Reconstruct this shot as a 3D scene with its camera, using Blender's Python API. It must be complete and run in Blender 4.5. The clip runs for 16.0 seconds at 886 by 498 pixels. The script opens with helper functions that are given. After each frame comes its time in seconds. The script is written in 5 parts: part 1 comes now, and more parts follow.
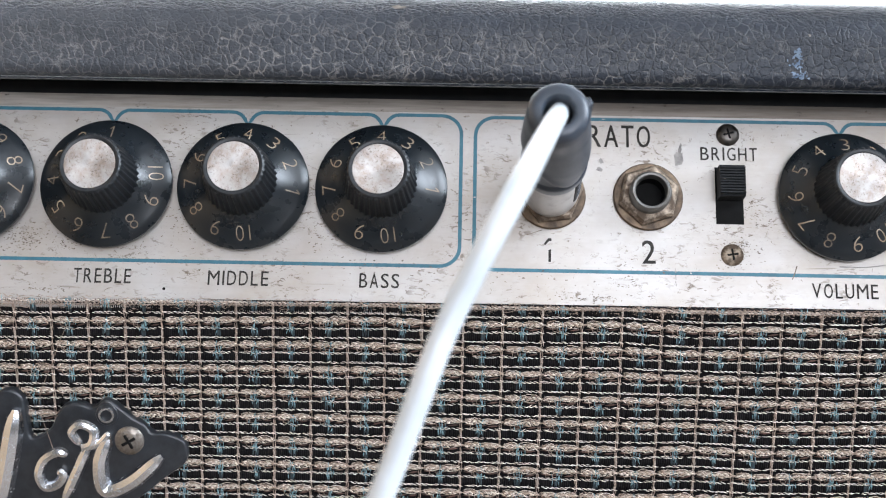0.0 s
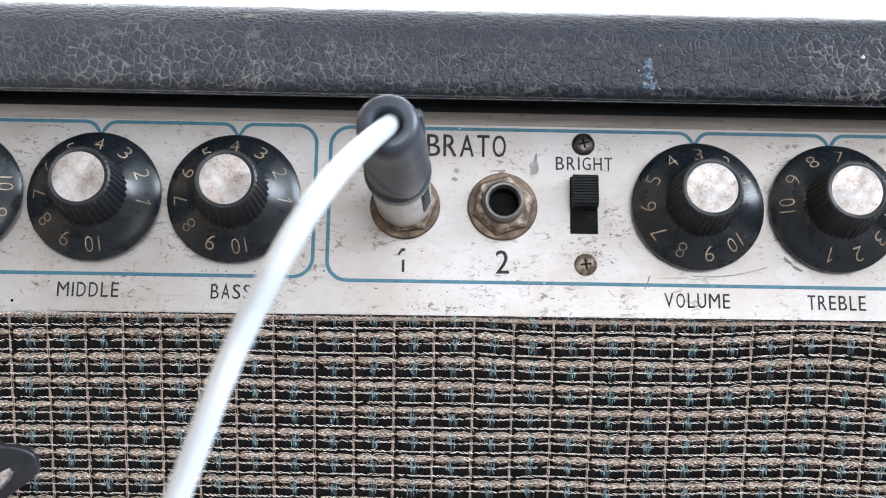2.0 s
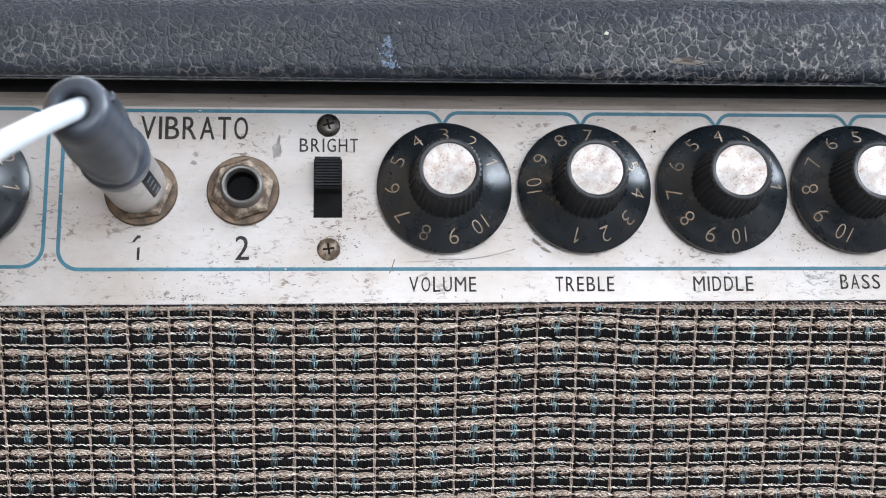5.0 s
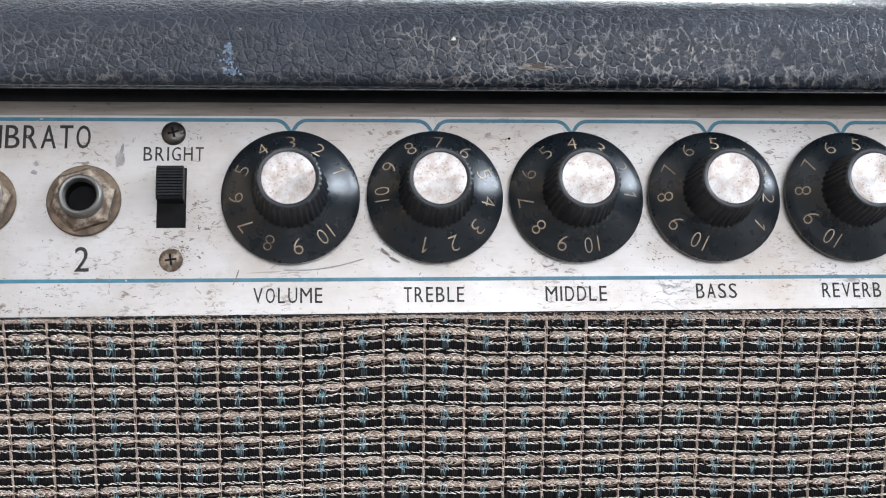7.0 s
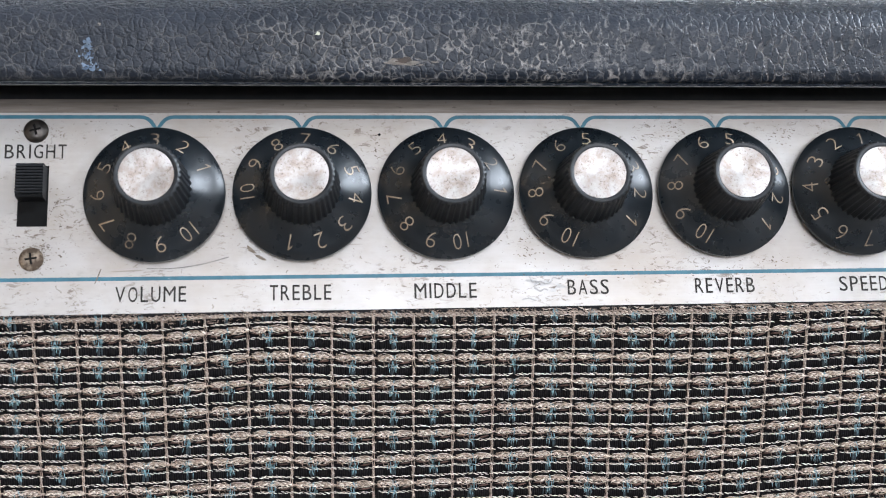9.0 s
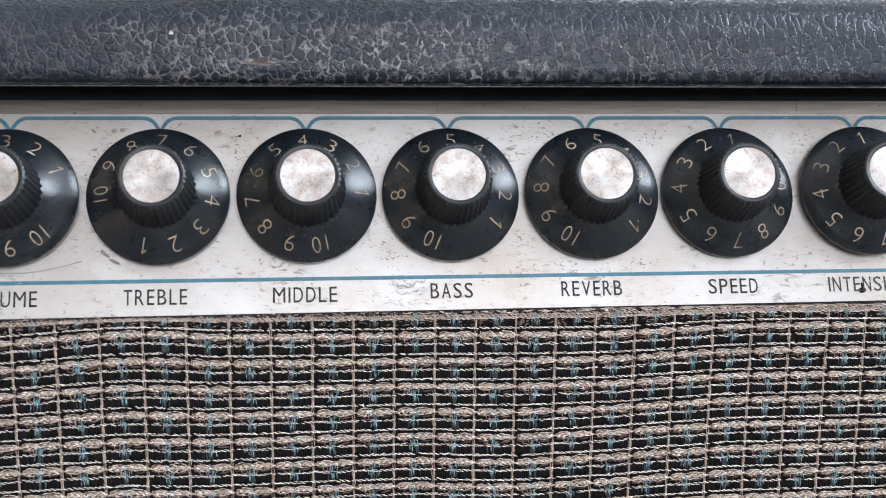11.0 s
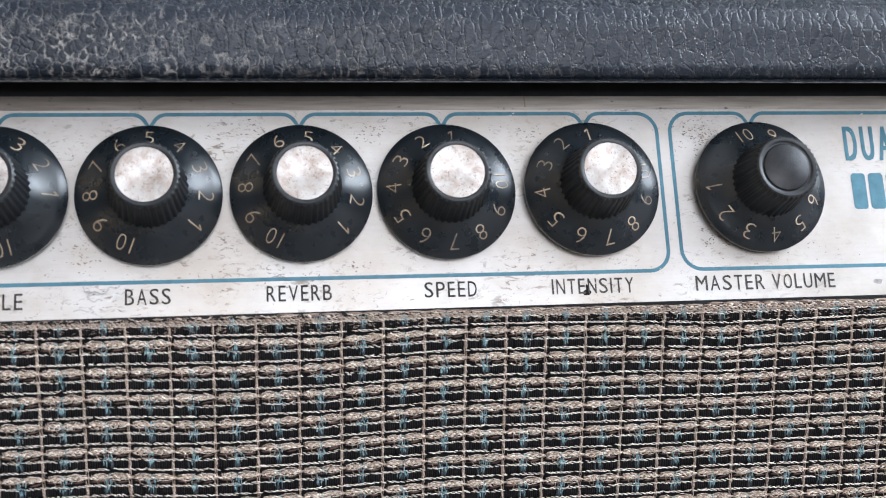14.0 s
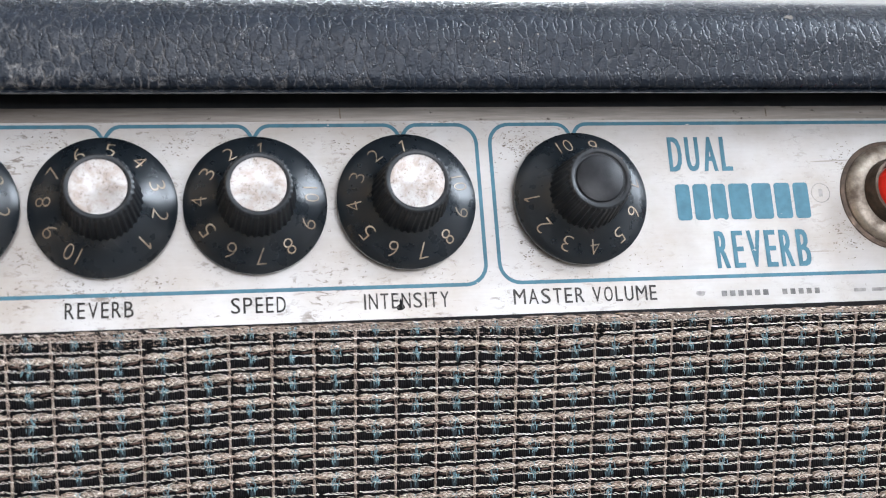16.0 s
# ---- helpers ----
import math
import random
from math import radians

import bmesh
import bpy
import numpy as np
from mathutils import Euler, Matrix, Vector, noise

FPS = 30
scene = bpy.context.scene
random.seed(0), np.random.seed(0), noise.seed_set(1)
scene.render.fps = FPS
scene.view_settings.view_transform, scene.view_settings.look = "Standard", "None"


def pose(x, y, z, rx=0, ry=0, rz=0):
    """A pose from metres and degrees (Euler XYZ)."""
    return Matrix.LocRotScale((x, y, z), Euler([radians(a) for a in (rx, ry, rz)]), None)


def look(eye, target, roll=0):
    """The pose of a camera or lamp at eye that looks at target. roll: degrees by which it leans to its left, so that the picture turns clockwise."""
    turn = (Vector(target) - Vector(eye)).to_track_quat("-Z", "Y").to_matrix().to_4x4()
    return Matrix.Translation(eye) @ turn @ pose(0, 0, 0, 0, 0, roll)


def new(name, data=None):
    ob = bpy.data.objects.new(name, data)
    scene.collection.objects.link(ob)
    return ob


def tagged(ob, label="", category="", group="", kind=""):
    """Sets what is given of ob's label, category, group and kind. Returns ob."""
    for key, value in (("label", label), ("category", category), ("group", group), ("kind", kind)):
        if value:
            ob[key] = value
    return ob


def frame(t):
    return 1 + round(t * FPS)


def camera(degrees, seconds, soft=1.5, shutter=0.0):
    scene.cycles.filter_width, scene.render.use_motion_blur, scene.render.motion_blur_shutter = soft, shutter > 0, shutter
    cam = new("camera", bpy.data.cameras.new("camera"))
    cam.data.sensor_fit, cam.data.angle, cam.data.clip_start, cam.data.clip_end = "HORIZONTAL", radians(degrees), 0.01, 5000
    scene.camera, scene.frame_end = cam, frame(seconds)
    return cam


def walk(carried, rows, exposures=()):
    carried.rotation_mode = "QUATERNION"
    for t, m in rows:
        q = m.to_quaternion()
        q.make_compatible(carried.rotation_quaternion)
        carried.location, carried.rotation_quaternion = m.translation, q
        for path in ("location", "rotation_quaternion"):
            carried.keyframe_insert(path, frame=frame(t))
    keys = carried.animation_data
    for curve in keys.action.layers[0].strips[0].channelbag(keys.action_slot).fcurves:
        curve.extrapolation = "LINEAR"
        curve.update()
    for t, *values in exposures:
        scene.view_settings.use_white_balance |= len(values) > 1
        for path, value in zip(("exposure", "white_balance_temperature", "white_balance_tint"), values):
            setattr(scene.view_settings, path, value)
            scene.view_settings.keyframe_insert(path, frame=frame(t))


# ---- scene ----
# The control panel leans back by LEAN degrees. PANEL lays its own axes (x along it, y into the amplifier,
# z up its face) into the world, where the grille stands upright and z = 0 is the table.
LEAN, FOOT, FOOT_HEIGHT = 25.5, 0.172, 0.171
PANEL = Matrix.Translation((0, 0, FOOT_HEIGHT)) @ Matrix.Rotation(-radians(LEAN), 4, "X") @ Matrix.Translation((0, 0, -FOOT))
cam = camera(38.03, 16.0, soft=1.1)
cam.data.dof.use_dof, cam.data.dof.focus_distance, cam.data.dof.aperture_fstop = True, 0.290, 18.0
# seconds, eye, point looked at (both along the panel's axes), roll
ROWS = [
    (0, (-0.09080, -0.28625, 0.11330), (-0.09208, -0.09221, 0.16175), 1.17),
    (0.5, (-0.08530, -0.28569, 0.11323), (-0.08495, -0.09175, 0.16208), 1.34),
    (1, (-0.07867, -0.28557, 0.11385), (-0.07751, -0.09175, 0.16319), 1.06),
    (1.5, (-0.07161, -0.28598, 0.11452), (-0.06952, -0.09218, 0.16388), 0.88),
    (2, (-0.06494, -0.28590, 0.11596), (-0.06100, -0.09196, 0.16469), 0.68),
    (2.5, (-0.05834, -0.28596, 0.11718), (-0.05084, -0.09212, 0.16582), 0.26),
    (3, (-0.05502, -0.28409, 0.11474), (-0.04660, -0.09026, 0.16332), -0.01),
    (3.5, (-0.04616, -0.28114, 0.11504), (-0.03613, -0.08705, 0.16225), -0.21),
    (4, (-0.03592, -0.28083, 0.11597), (-0.02512, -0.08649, 0.16194), -0.49),
    (4.5, (-0.02830, -0.27968, 0.11657), (-0.01543, -0.08546, 0.16254), -0.81),
    (5, (-0.02271, -0.28026, 0.11915), (-0.00754, -0.08608, 0.16457), -1.03),
    (7.5, (0.01748, -0.27748, 0.12210), (0.03411, -0.08344, 0.16761), -1.38),
    (8, (0.02381, -0.27815, 0.12189), (0.04075, -0.08421, 0.16775), -1.52),
    (8.5, (0.02840, -0.27638, 0.11925), (0.04707, -0.08280, 0.16594), -1.80),
    (11, (0.06012, -0.27385, 0.11999), (0.08343, -0.08081, 0.16681), -2.34),
    (11.5, (0.06747, -0.27103, 0.11959), (0.09245, -0.07813, 0.16611), -2.63),
    (12, (0.07930, -0.27142, 0.11981), (0.10605, -0.07874, 0.16626), -2.96),
    (12.5, (0.08704, -0.27168, 0.12015), (0.11517, -0.07932, 0.16714), -3.02),
    (13, (0.09587, -0.26969, 0.12011), (0.12475, -0.07740, 0.16694), -3.27),
    (13.5, (0.10259, -0.26818, 0.12098), (0.13348, -0.07606, 0.16720), -3.50),
    (14, (0.11283, -0.26787, 0.12196), (0.14474, -0.07584, 0.16786), -3.31),
    (14.5, (0.11979, -0.26887, 0.12294), (0.15333, -0.07738, 0.16989), -3.44),
    (15, (0.13006, -0.26862, 0.12328), (0.16439, -0.07739, 0.17074), -3.64),
    (15.5, (0.13876, -0.26686, 0.12271), (0.17531, -0.07604, 0.17014), -3.94),
    (16, (0.14547, -0.26761, 0.12134), (0.18349, -0.07711, 0.16895), -4.14),
]
walk(cam, [(t, PANEL @ look(eye, aim, roll)) for t, eye, aim, roll in ROWS])
# ---- end of walk; world, sun, large lights and exposure ----
world = bpy.data.worlds.new("sky")
scene.world = world
world.use_nodes = True
sky = world.node_tree.nodes.new("ShaderNodeTexSky")
sky.sky_type, sky.sun_disc = "NISHITA", False
sky.sun_elevation, sky.sun_rotation = radians(35), radians(120)
world.node_tree.links.new(sky.outputs[0], world.node_tree.nodes["Background"].inputs[0])
world.node_tree.nodes["Background"].inputs[1].default_value = 0.1
scene.view_settings.exposure = 0.0


def window_light(name, m, width, height, watts, colour):
    """An area lamp that shines in through a window's opening."""
    lamp = bpy.data.lights.new(name, "AREA")
    lamp.shape, lamp.size, lamp.size_y, lamp.energy, lamp.color = "RECTANGLE", width, height, watts, colour
    ob = new(name, lamp)
    ob.matrix_world = m
    return ob


window_light("daylight_back", look((-0.55, 1.99, 0.72), (-0.55, 0.0, 0.72)), 2.9, 1.5, 66, (0.88, 0.925, 1.0))
window_light("daylight_right", look((2.09, -0.4, 1.58), (0.0, -0.4, 1.58)), 1.5, 1.25, 138, (0.79, 0.89, 1.02))
# unseen front light, added to brighten the panel
window_light("added_front_light", look((0.45, -2.39, 1.2), (0.45, 0.0, 1.2)), 1.4, 1.0, 56, (0.905, 0.935, 1.02))


# ---- materials ----
class Nodes:
    """A short way to write node trees."""

    def __init__(self, name):
        self.mat = bpy.data.materials.new(name)
        self.mat.use_nodes = True
        self.tree = self.mat.node_tree
        self.bsdf = self.tree.nodes["Principled BSDF"]
        self.coord = self.tree.nodes.new("ShaderNodeTexCoord")

    def link(self, a, b):
        self.tree.links.new(a, b)

    def put(self, socket, value):
        if hasattr(value, "is_output"):
            self.link(value, socket)
        elif isinstance(value, (tuple, list)) and len(value) == 3 and socket.type == "RGBA":
            socket.default_value = (*value, 1)
        else:
            socket.default_value = value

    def set(self, **values):
        for key, value in values.items():
            self.put(self.bsdf.inputs[key.replace("_", " ")], value)
        return self

    def where(self, scale=(1, 1, 1), turn=(0, 0, 0), out="Object"):
        node = self.tree.nodes.new("ShaderNodeMapping")
        self.link(self.coord.outputs[out], node.inputs[0])
        node.inputs["Scale"].default_value = scale
        node.inputs["Rotation"].default_value = [radians(a) for a in turn]
        return node.outputs[0]

    def noise(self, scale, detail=4.0, rough=0.55, stretch=(1, 1, 1), distortion=0.0):
        node = self.tree.nodes.new("ShaderNodeTexNoise")
        self.link(self.where(stretch), node.inputs["Vector"])
        node.inputs["Scale"].default_value, node.inputs["Detail"].default_value = scale, detail
        node.inputs["Roughness"].default_value, node.inputs["Distortion"].default_value = rough, distortion
        return node.outputs["Fac"]

    def voronoi(self, scale, feature="F1", stretch=(1, 1, 1), warp=None, amount=0.0, random=1.0, turn=(0, 0, 0)):
        node = self.tree.nodes.new("ShaderNodeTexVoronoi")
        node.feature = feature
        vector = self.where(stretch, turn)
        if warp is not None:
            mix = self.tree.nodes.new("ShaderNodeVectorMath")
            mix.operation = "MULTIPLY_ADD"
            self.link(warp, mix.inputs[0])
            mix.inputs[1].default_value = (amount,) * 3
            self.link(vector, mix.inputs[2])
            vector = mix.outputs[0]
        self.link(vector, node.inputs["Vector"])
        node.inputs["Scale"].default_value = scale
        node.inputs["Randomness"].default_value = random
        return node.outputs["Distance"]

    def ramp(self, value, stops):
        node = self.tree.nodes.new("ShaderNodeValToRGB")
        self.link(value, node.inputs[0])
        ramp = node.color_ramp
        while len(ramp.elements) < len(stops):
            ramp.elements.new(0.5)
        for element, (at, colour) in zip(ramp.elements, stops):
            element.position = at
            element.color = (*colour, 1) if isinstance(colour, tuple) else (colour, colour, colour, 1)
        return node.outputs[0]

    def mix(self, factor, a, b, kind="MIX"):
        node = self.tree.nodes.new("ShaderNodeMix")
        node.data_type, node.blend_type = "RGBA", kind
        self.put(node.inputs[0], factor)
        self.put(node.inputs[6], a)
        self.put(node.inputs[7], b)
        return node.outputs[2]

    def sum(self, kind, a, b):
        node = self.tree.nodes.new("ShaderNodeMath")
        node.operation = kind
        self.put(node.inputs[0], a)
        self.put(node.inputs[1], b)
        return node.outputs[0]

    def bump(self, height, distance, strength=1.0, normal=None):
        node = self.tree.nodes.new("ShaderNodeBump")
        self.put(node.inputs["Height"], height)
        node.inputs["Distance"].default_value, node.inputs["Strength"].default_value = distance, strength
        if normal is not None:
            self.link(normal, node.inputs["Normal"])
        return node.outputs[0]

    def island(self):
        return self.tree.nodes.new("ShaderNodeNewGeometry").outputs["Random Per Island"]


def make_tolex():
    n = Nodes("black_vinyl")
    split = n.tree.nodes.new("ShaderNodeSeparateXYZ")
    n.link(n.coord.outputs["Object"], split.inputs[0])
    along = n.sum("MULTIPLY_ADD", split.outputs["X"], 1.5)
    along.node.inputs[2].default_value = 0.5
    # evenly crazed in the middle, drawn into upright creases towards the right end
    right = n.ramp(along, [(0.59, 0.0), (0.70, 1.0)])
    warp = n.noise(520, 3, 0.6).node.outputs["Color"]
    lean = (0.92, 0.8, 0.80)
    even = n.voronoi(520, "DISTANCE_TO_EDGE", lean, warp, 0.0017, 1.0, (0, 32, 0))
    upright = n.voronoi(480, "DISTANCE_TO_EDGE", (1.0, 0.6, 0.5), warp, 0.0015)
    cells = n.mix(right, even, upright)
    branch = n.voronoi(1000, "DISTANCE_TO_EDGE", (0.8, 0.8, 0.9), warp, 0.0012, 1.0, (0, 32, 0))
    thick = n.ramp(n.noise(260, 3), [(0.35, 0.18), (0.62, 1.0)])
    crease = n.sum("MULTIPLY", n.ramp(cells, [(0.0, 1.0), (0.05, 0.75), (0.105, 0.0)]), thick)
    twig = n.sum("MULTIPLY", n.ramp(branch, [(0.0, 0.7), (0.04, 0.5), (0.08, 0.0)]), n.ramp(n.noise(170, 3), [(0.50, 0.0), (0.62, 0.8)]))
    crease = n.sum("MAXIMUM", crease, twig)
    # dust lies in the cracks of the lower face, thickest in the middle
    low = n.sum("MULTIPLY_ADD", split.outputs["Z"], 50.0)
    low.node.inputs[2].default_value = -11.0
    low = n.ramp(n.sum("ADD", low, n.sum("MULTIPLY", n.noise(70, 3), 0.5)), [(0.72, 1.0), (1.0, 0.15)])
    dusty = n.ramp(along, [(0.0, 0.26), (0.26, 0.28), (0.335, 0.46), (0.41, 0.27), (0.52, 0.15), (0.560, 0.60), (0.63, 0.70), (0.69, 0.28), (0.76, 0.13), (0.86, 0.08), (1.0, 0.07)])
    dusty = n.sum("MULTIPLY", n.sum("MULTIPLY", dusty, low), n.ramp(n.noise(45, 3), [(0.30, 0.5), (0.60, 1.0)]))
    broken = n.ramp(n.noise(480, 3), [(0.36, 0.1), (0.52, 1.0)])
    dust = n.sum("MULTIPLY", n.sum("MULTIPLY", crease, dusty), broken)
    smudge = n.ramp(n.noise(60, 5), [(0.3, (0.0055, 0.0093, 0.0158)), (0.7, (0.0100, 0.0153, 0.0250))])
    # sheen painted into the colour as grey, strongest towards the left end
    surface_tone = n.ramp(along, [(0.14, (0.056, 0.055, 0.054)), (0.25, (0.034, 0.0335, 0.033)), (0.34, (0.016, 0.016, 0.0165)), (0.44, (0.005, 0.005, 0.0055)), (0.54, (0.0, 0.0, 0.0))])
    surface_tone = n.mix(n.ramp(n.noise(90, 4), [(0.3, 0.7), (0.65, 1.1)]), (0.0, 0.0, 0.0), surface_tone)
    smudge = n.mix(1.0, smudge, surface_tone, "ADD")
    specks = n.ramp(n.voronoi(260), [(0.03, 1.0), (0.055, 0.0)])
    colour = n.mix(dust, smudge, (0.47, 0.445, 0.42))
    colour = n.mix(n.sum("MULTIPLY", specks, n.ramp(n.noise(45, 2), [(0.53, 0.0), (0.64, 0.8)])), colour, (0.46, 0.40, 0.32))
    # low pebbles, long ripples, and at the right end beads of vinyl along the creases
    fine = n.ramp(n.voronoi(1500, "F1", (0.85, 0.8, 1), warp, 0.0006), [(0.05, 1.0), (0.55, 0.0)])
    beads = n.sum("MULTIPLY", n.ramp(n.voronoi(1500, "F1", (1, 0.6, 0.8)), [(0.10, 1.0), (0.36, 0.0)]), n.ramp(cells, [(0.0, 1.0), (0.08, 0.8), (0.16, 0.0)]))
    beads = n.sum("MULTIPLY", beads, n.sum("MULTIPLY", right, n.ramp(n.noise(110, 2), [(0.38, 0.0), (0.52, 1.0)])))
    relief = n.sum("ADD", n.sum("MULTIPLY", n.ramp(cells, [(0.0, 0.0), (0.07, 0.55), (0.18, 0.9), (0.35, 1.0)]), n.ramp(along, [(0.20, 0.45), (0.48, 0.65), (0.57, 0.95), (0.72, 0.8)])), n.sum("MULTIPLY", fine, 0.34))
    relief = n.sum("ADD", relief, n.sum("MULTIPLY", beads, 0.8))
    # stretched wrinkles over the rounded top edge
    edge = n.sum("MULTIPLY_ADD", split.outputs["Z"], 200.0)
    edge.node.inputs[2].default_value = -46.7
    wrinkle = n.sum("MULTIPLY", n.ramp(n.noise(1250, 3, 0.6, (0.7, 1, 1.2)), [(0.42, 0.0), (0.58, 1.0)]), n.ramp(edge, [(0.25, 0.0), (0.75, 1.0)]))
    relief = n.sum("ADD", relief, n.sum("MULTIPLY", wrinkle, 3.0))
    rough = n.sum("SUBTRACT", n.ramp(n.noise(130, 4), [(0.3, 0.38), (0.7, 0.48)]), n.sum("ADD", n.sum("MULTIPLY", beads, 0.26), n.sum("MULTIPLY", n.ramp(edge, [(0.25, 0.0), (0.75, 1.0)]), 0.05)))
    gloss = n.sum("MULTIPLY_ADD", beads, 0.6)
    gloss.node.inputs[2].default_value = 0.3
    shiny = n.sum("MULTIPLY", n.sum("MULTIPLY", right, crease), 0.34)
    rough = n.sum("SUBTRACT", rough, shiny)
    # extra sheen at a slant adds to the left end's painted brightness
    left_sheen = n.ramp(along, [(0.20, 0.26), (0.45, 0.15), (0.58, 0.0)])
    n.set(Base_Color=colour, Roughness=rough, Specular_IOR_Level=gloss, Sheen_Weight=left_sheen, Sheen_Roughness=0.5, Normal=n.bump(relief, 0.00022, 0.72))
    return n.mat


def make_panel_metal():
    n = Nodes("silvered_panel")
    streak = n.noise(1500, 5, 0.65, (0.05, 1, 1))
    broad = n.noise(34, 5, 0.62)
    colour = n.ramp(streak, [(0.2, (0.460, 0.449, 0.440)), (0.8, (0.495, 0.484, 0.475))])
    tint = n.ramp(broad, [(0.36, (0.89, 0.835, 0.775)), (0.58, (1, 0.985, 0.968))])
    colour = n.mix(1.0, colour, tint, "MULTIPLY")
    blotch = n.ramp(n.noise(130, 4, 0.65, (0.6, 1, 1)), [(0.34, (0.92, 0.89, 0.855)), (0.56, (1, 1, 1))])
    colour = n.mix(1.0, colour, blotch, "MULTIPLY")
    # clusters of dark grit, and single flecks all over
    clump = n.ramp(n.noise(75, 3, 0.6), [(0.47, 0.0), (0.62, 1.0)])
    grit = n.ramp(n.noise(900, 4, 0.7, (0.45, 1, 1), 0.9), [(0.56, 0.0), (0.61, 1.0)])
    split = n.tree.nodes.new("ShaderNodeSeparateXYZ")
    n.link(n.coord.outputs["Object"], split.inputs[0])
    along = n.sum("MULTIPLY_ADD", split.outputs["X"], 1.5)
    along.node.inputs[2].default_value = 0.5
    soiled = n.ramp(along, [(0.20, 1.0), (0.80, 0.85), (0.87, 0.3), (1.0, 0.45)])
    dirt = n.sum("MULTIPLY", n.sum("MULTIPLY", clump, grit), soiled)
    colour = n.mix(n.sum("MULTIPLY", dirt, 0.85), colour, (0.13, 0.096, 0.068))
    flecks = n.ramp(n.noise(560, 5, 0.75, (0.7, 1, 1), 1.2), [(0.625, 0.0), (0.66, 0.85)])
    colour = n.mix(n.sum("MULTIPLY", flecks, soiled), colour, (0.15, 0.118, 0.088))
    veil = n.ramp(n.noise(60, 5, 0.7), [(0.54, 0.0), (0.74, 0.7)])
    colour = n.mix(n.sum("MULTIPLY", n.sum("MULTIPLY", veil, soiled), n.ramp(n.noise(500, 4, 0.65, (0.25, 1, 1)), [(0.42, 0.0), (0.66, 0.8)])), colour, (0.36, 0.31, 0.26))
    scratch = n.ramp(n.noise(300, 2, 0.5, (0.10, 1, 2.4), 0.8), [(0.735, 0.0), (0.75, 0.7)])
    colour = n.mix(scratch, colour, (0.24, 0.21, 0.18))
    rough = n.ramp(n.noise(140, 4), [(0.3, 0.30), (0.7, 0.44)])
    relief = n.sum("ADD", n.sum("MULTIPLY", streak, 0.5), n.sum("ADD", n.sum("MULTIPLY", dirt, 0.9), n.sum("MULTIPLY", n.noise(260, 4), 0.8)))
    n.set(Base_Color=colour, Metallic=0.36, Roughness=rough, Normal=n.bump(relief, 0.00007, 0.5))
    return n.mat


def make_paint(name, a, b, rough=0.45, wear=None, gloss=0.5):
    n = Nodes(name)
    colour = n.ramp(n.noise(420, 4), [(0.35, a), (0.65, b)])
    if wear:
        chips = n.ramp(n.noise(520, 4, 0.6, (0.5, 1, 1)), [(0.68, 0.0), (0.71, 1.0)])
        colour = n.mix(chips, colour, wear)
    n.set(Base_Color=colour, Roughness=rough, Specular_IOR_Level=gloss)
    return n.mat


def make_knob_plastic():
    n = Nodes("black_knob_plastic")
    dust = n.ramp(n.noise(1500, 3, 0.6), [(0.69, 0.0), (0.76, 0.3)])
    surface_tone = n.ramp(n.noise(95, 4), [(0.35, (0.0060, 0.0088, 0.0115)), (0.7, (0.0125, 0.0162, 0.0200))])
    colour = n.mix(dust, surface_tone, (0.14, 0.125, 0.11))
    n.set(Base_Color=colour, Roughness=n.ramp(n.noise(260, 4), [(0.3, 0.24), (0.7, 0.35)]), Specular_IOR_Level=0.44,
          Normal=n.bump(n.noise(700, 3), 0.00003, 0.3))
    return n.mat


def make_cap_metal():
    n = Nodes("spun_aluminium")
    tangent = n.tree.nodes.new("ShaderNodeTangent")
    tangent.direction_type, tangent.axis = "RADIAL", "Z"
    round_z = tangent.outputs[0]
    # cloudy brown tarnish, gathered pits and a fine peppering over dulled metal
    stain = n.ramp(n.noise(300, 5, 0.7), [(0.40, 0.0), (0.62, 0.85)])
    spots = n.ramp(n.noise(1900, 5, 0.75), [(0.54, 0.0), (0.61, 0.9)])
    spots = n.sum("MULTIPLY", spots, n.ramp(n.noise(330, 3, 0.6), [(0.46, 0.12), (0.60, 1.0)]))
    pits = n.ramp(n.noise(800, 4, 0.7), [(0.64, 0.0), (0.68, 0.8)])
    colour = n.mix(stain, (0.46, 0.440, 0.430), (0.325, 0.265, 0.222))
    colour = n.mix(n.sum("MAXIMUM", spots, pits), colour, (0.13, 0.098, 0.076))
    n.set(Base_Color=colour, Metallic=0.62, Roughness=n.ramp(stain, [(0.0, 0.36), (1.0, 0.58)]), Anisotropic=0.6, Tangent=round_z, Normal=n.bump(n.noise(900, 4), 0.00008, 0.6))
    return n.mat


def make_metal(name, colour, dark, rough=0.3, scale=600, amount=(0.5, 0.75), metallic=1.0):
    n = Nodes(name)
    grime = n.ramp(n.noise(scale, 5, 0.65), [(amount[0], 0.0), (amount[1], 1.0)])
    n.set(Base_Color=n.mix(grime, colour, dark), Metallic=n.ramp(grime, [(0.0, metallic), (1.0, metallic * 0.3)]),
          Roughness=n.ramp(grime, [(0.0, rough), (1.0, 0.7)]), Normal=n.bump(n.noise(scale * 2, 4), 0.00006, 0.5))
    return n.mat


def make_thread(name, a, b, rough, sheen=0.0):
    n = Nodes(name)
    n.set(Base_Color=n.mix(n.ramp(n.noise(2500, 3), [(0.40, 0.0), (0.68, 0.25)]), n.ramp(n.island(), [(0.0, a), (1.0, b)]), (0.05, 0.04, 0.03)),
          Roughness=rough, Specular_IOR_Level=0.6, Sheen_Weight=sheen)
    return n.mat


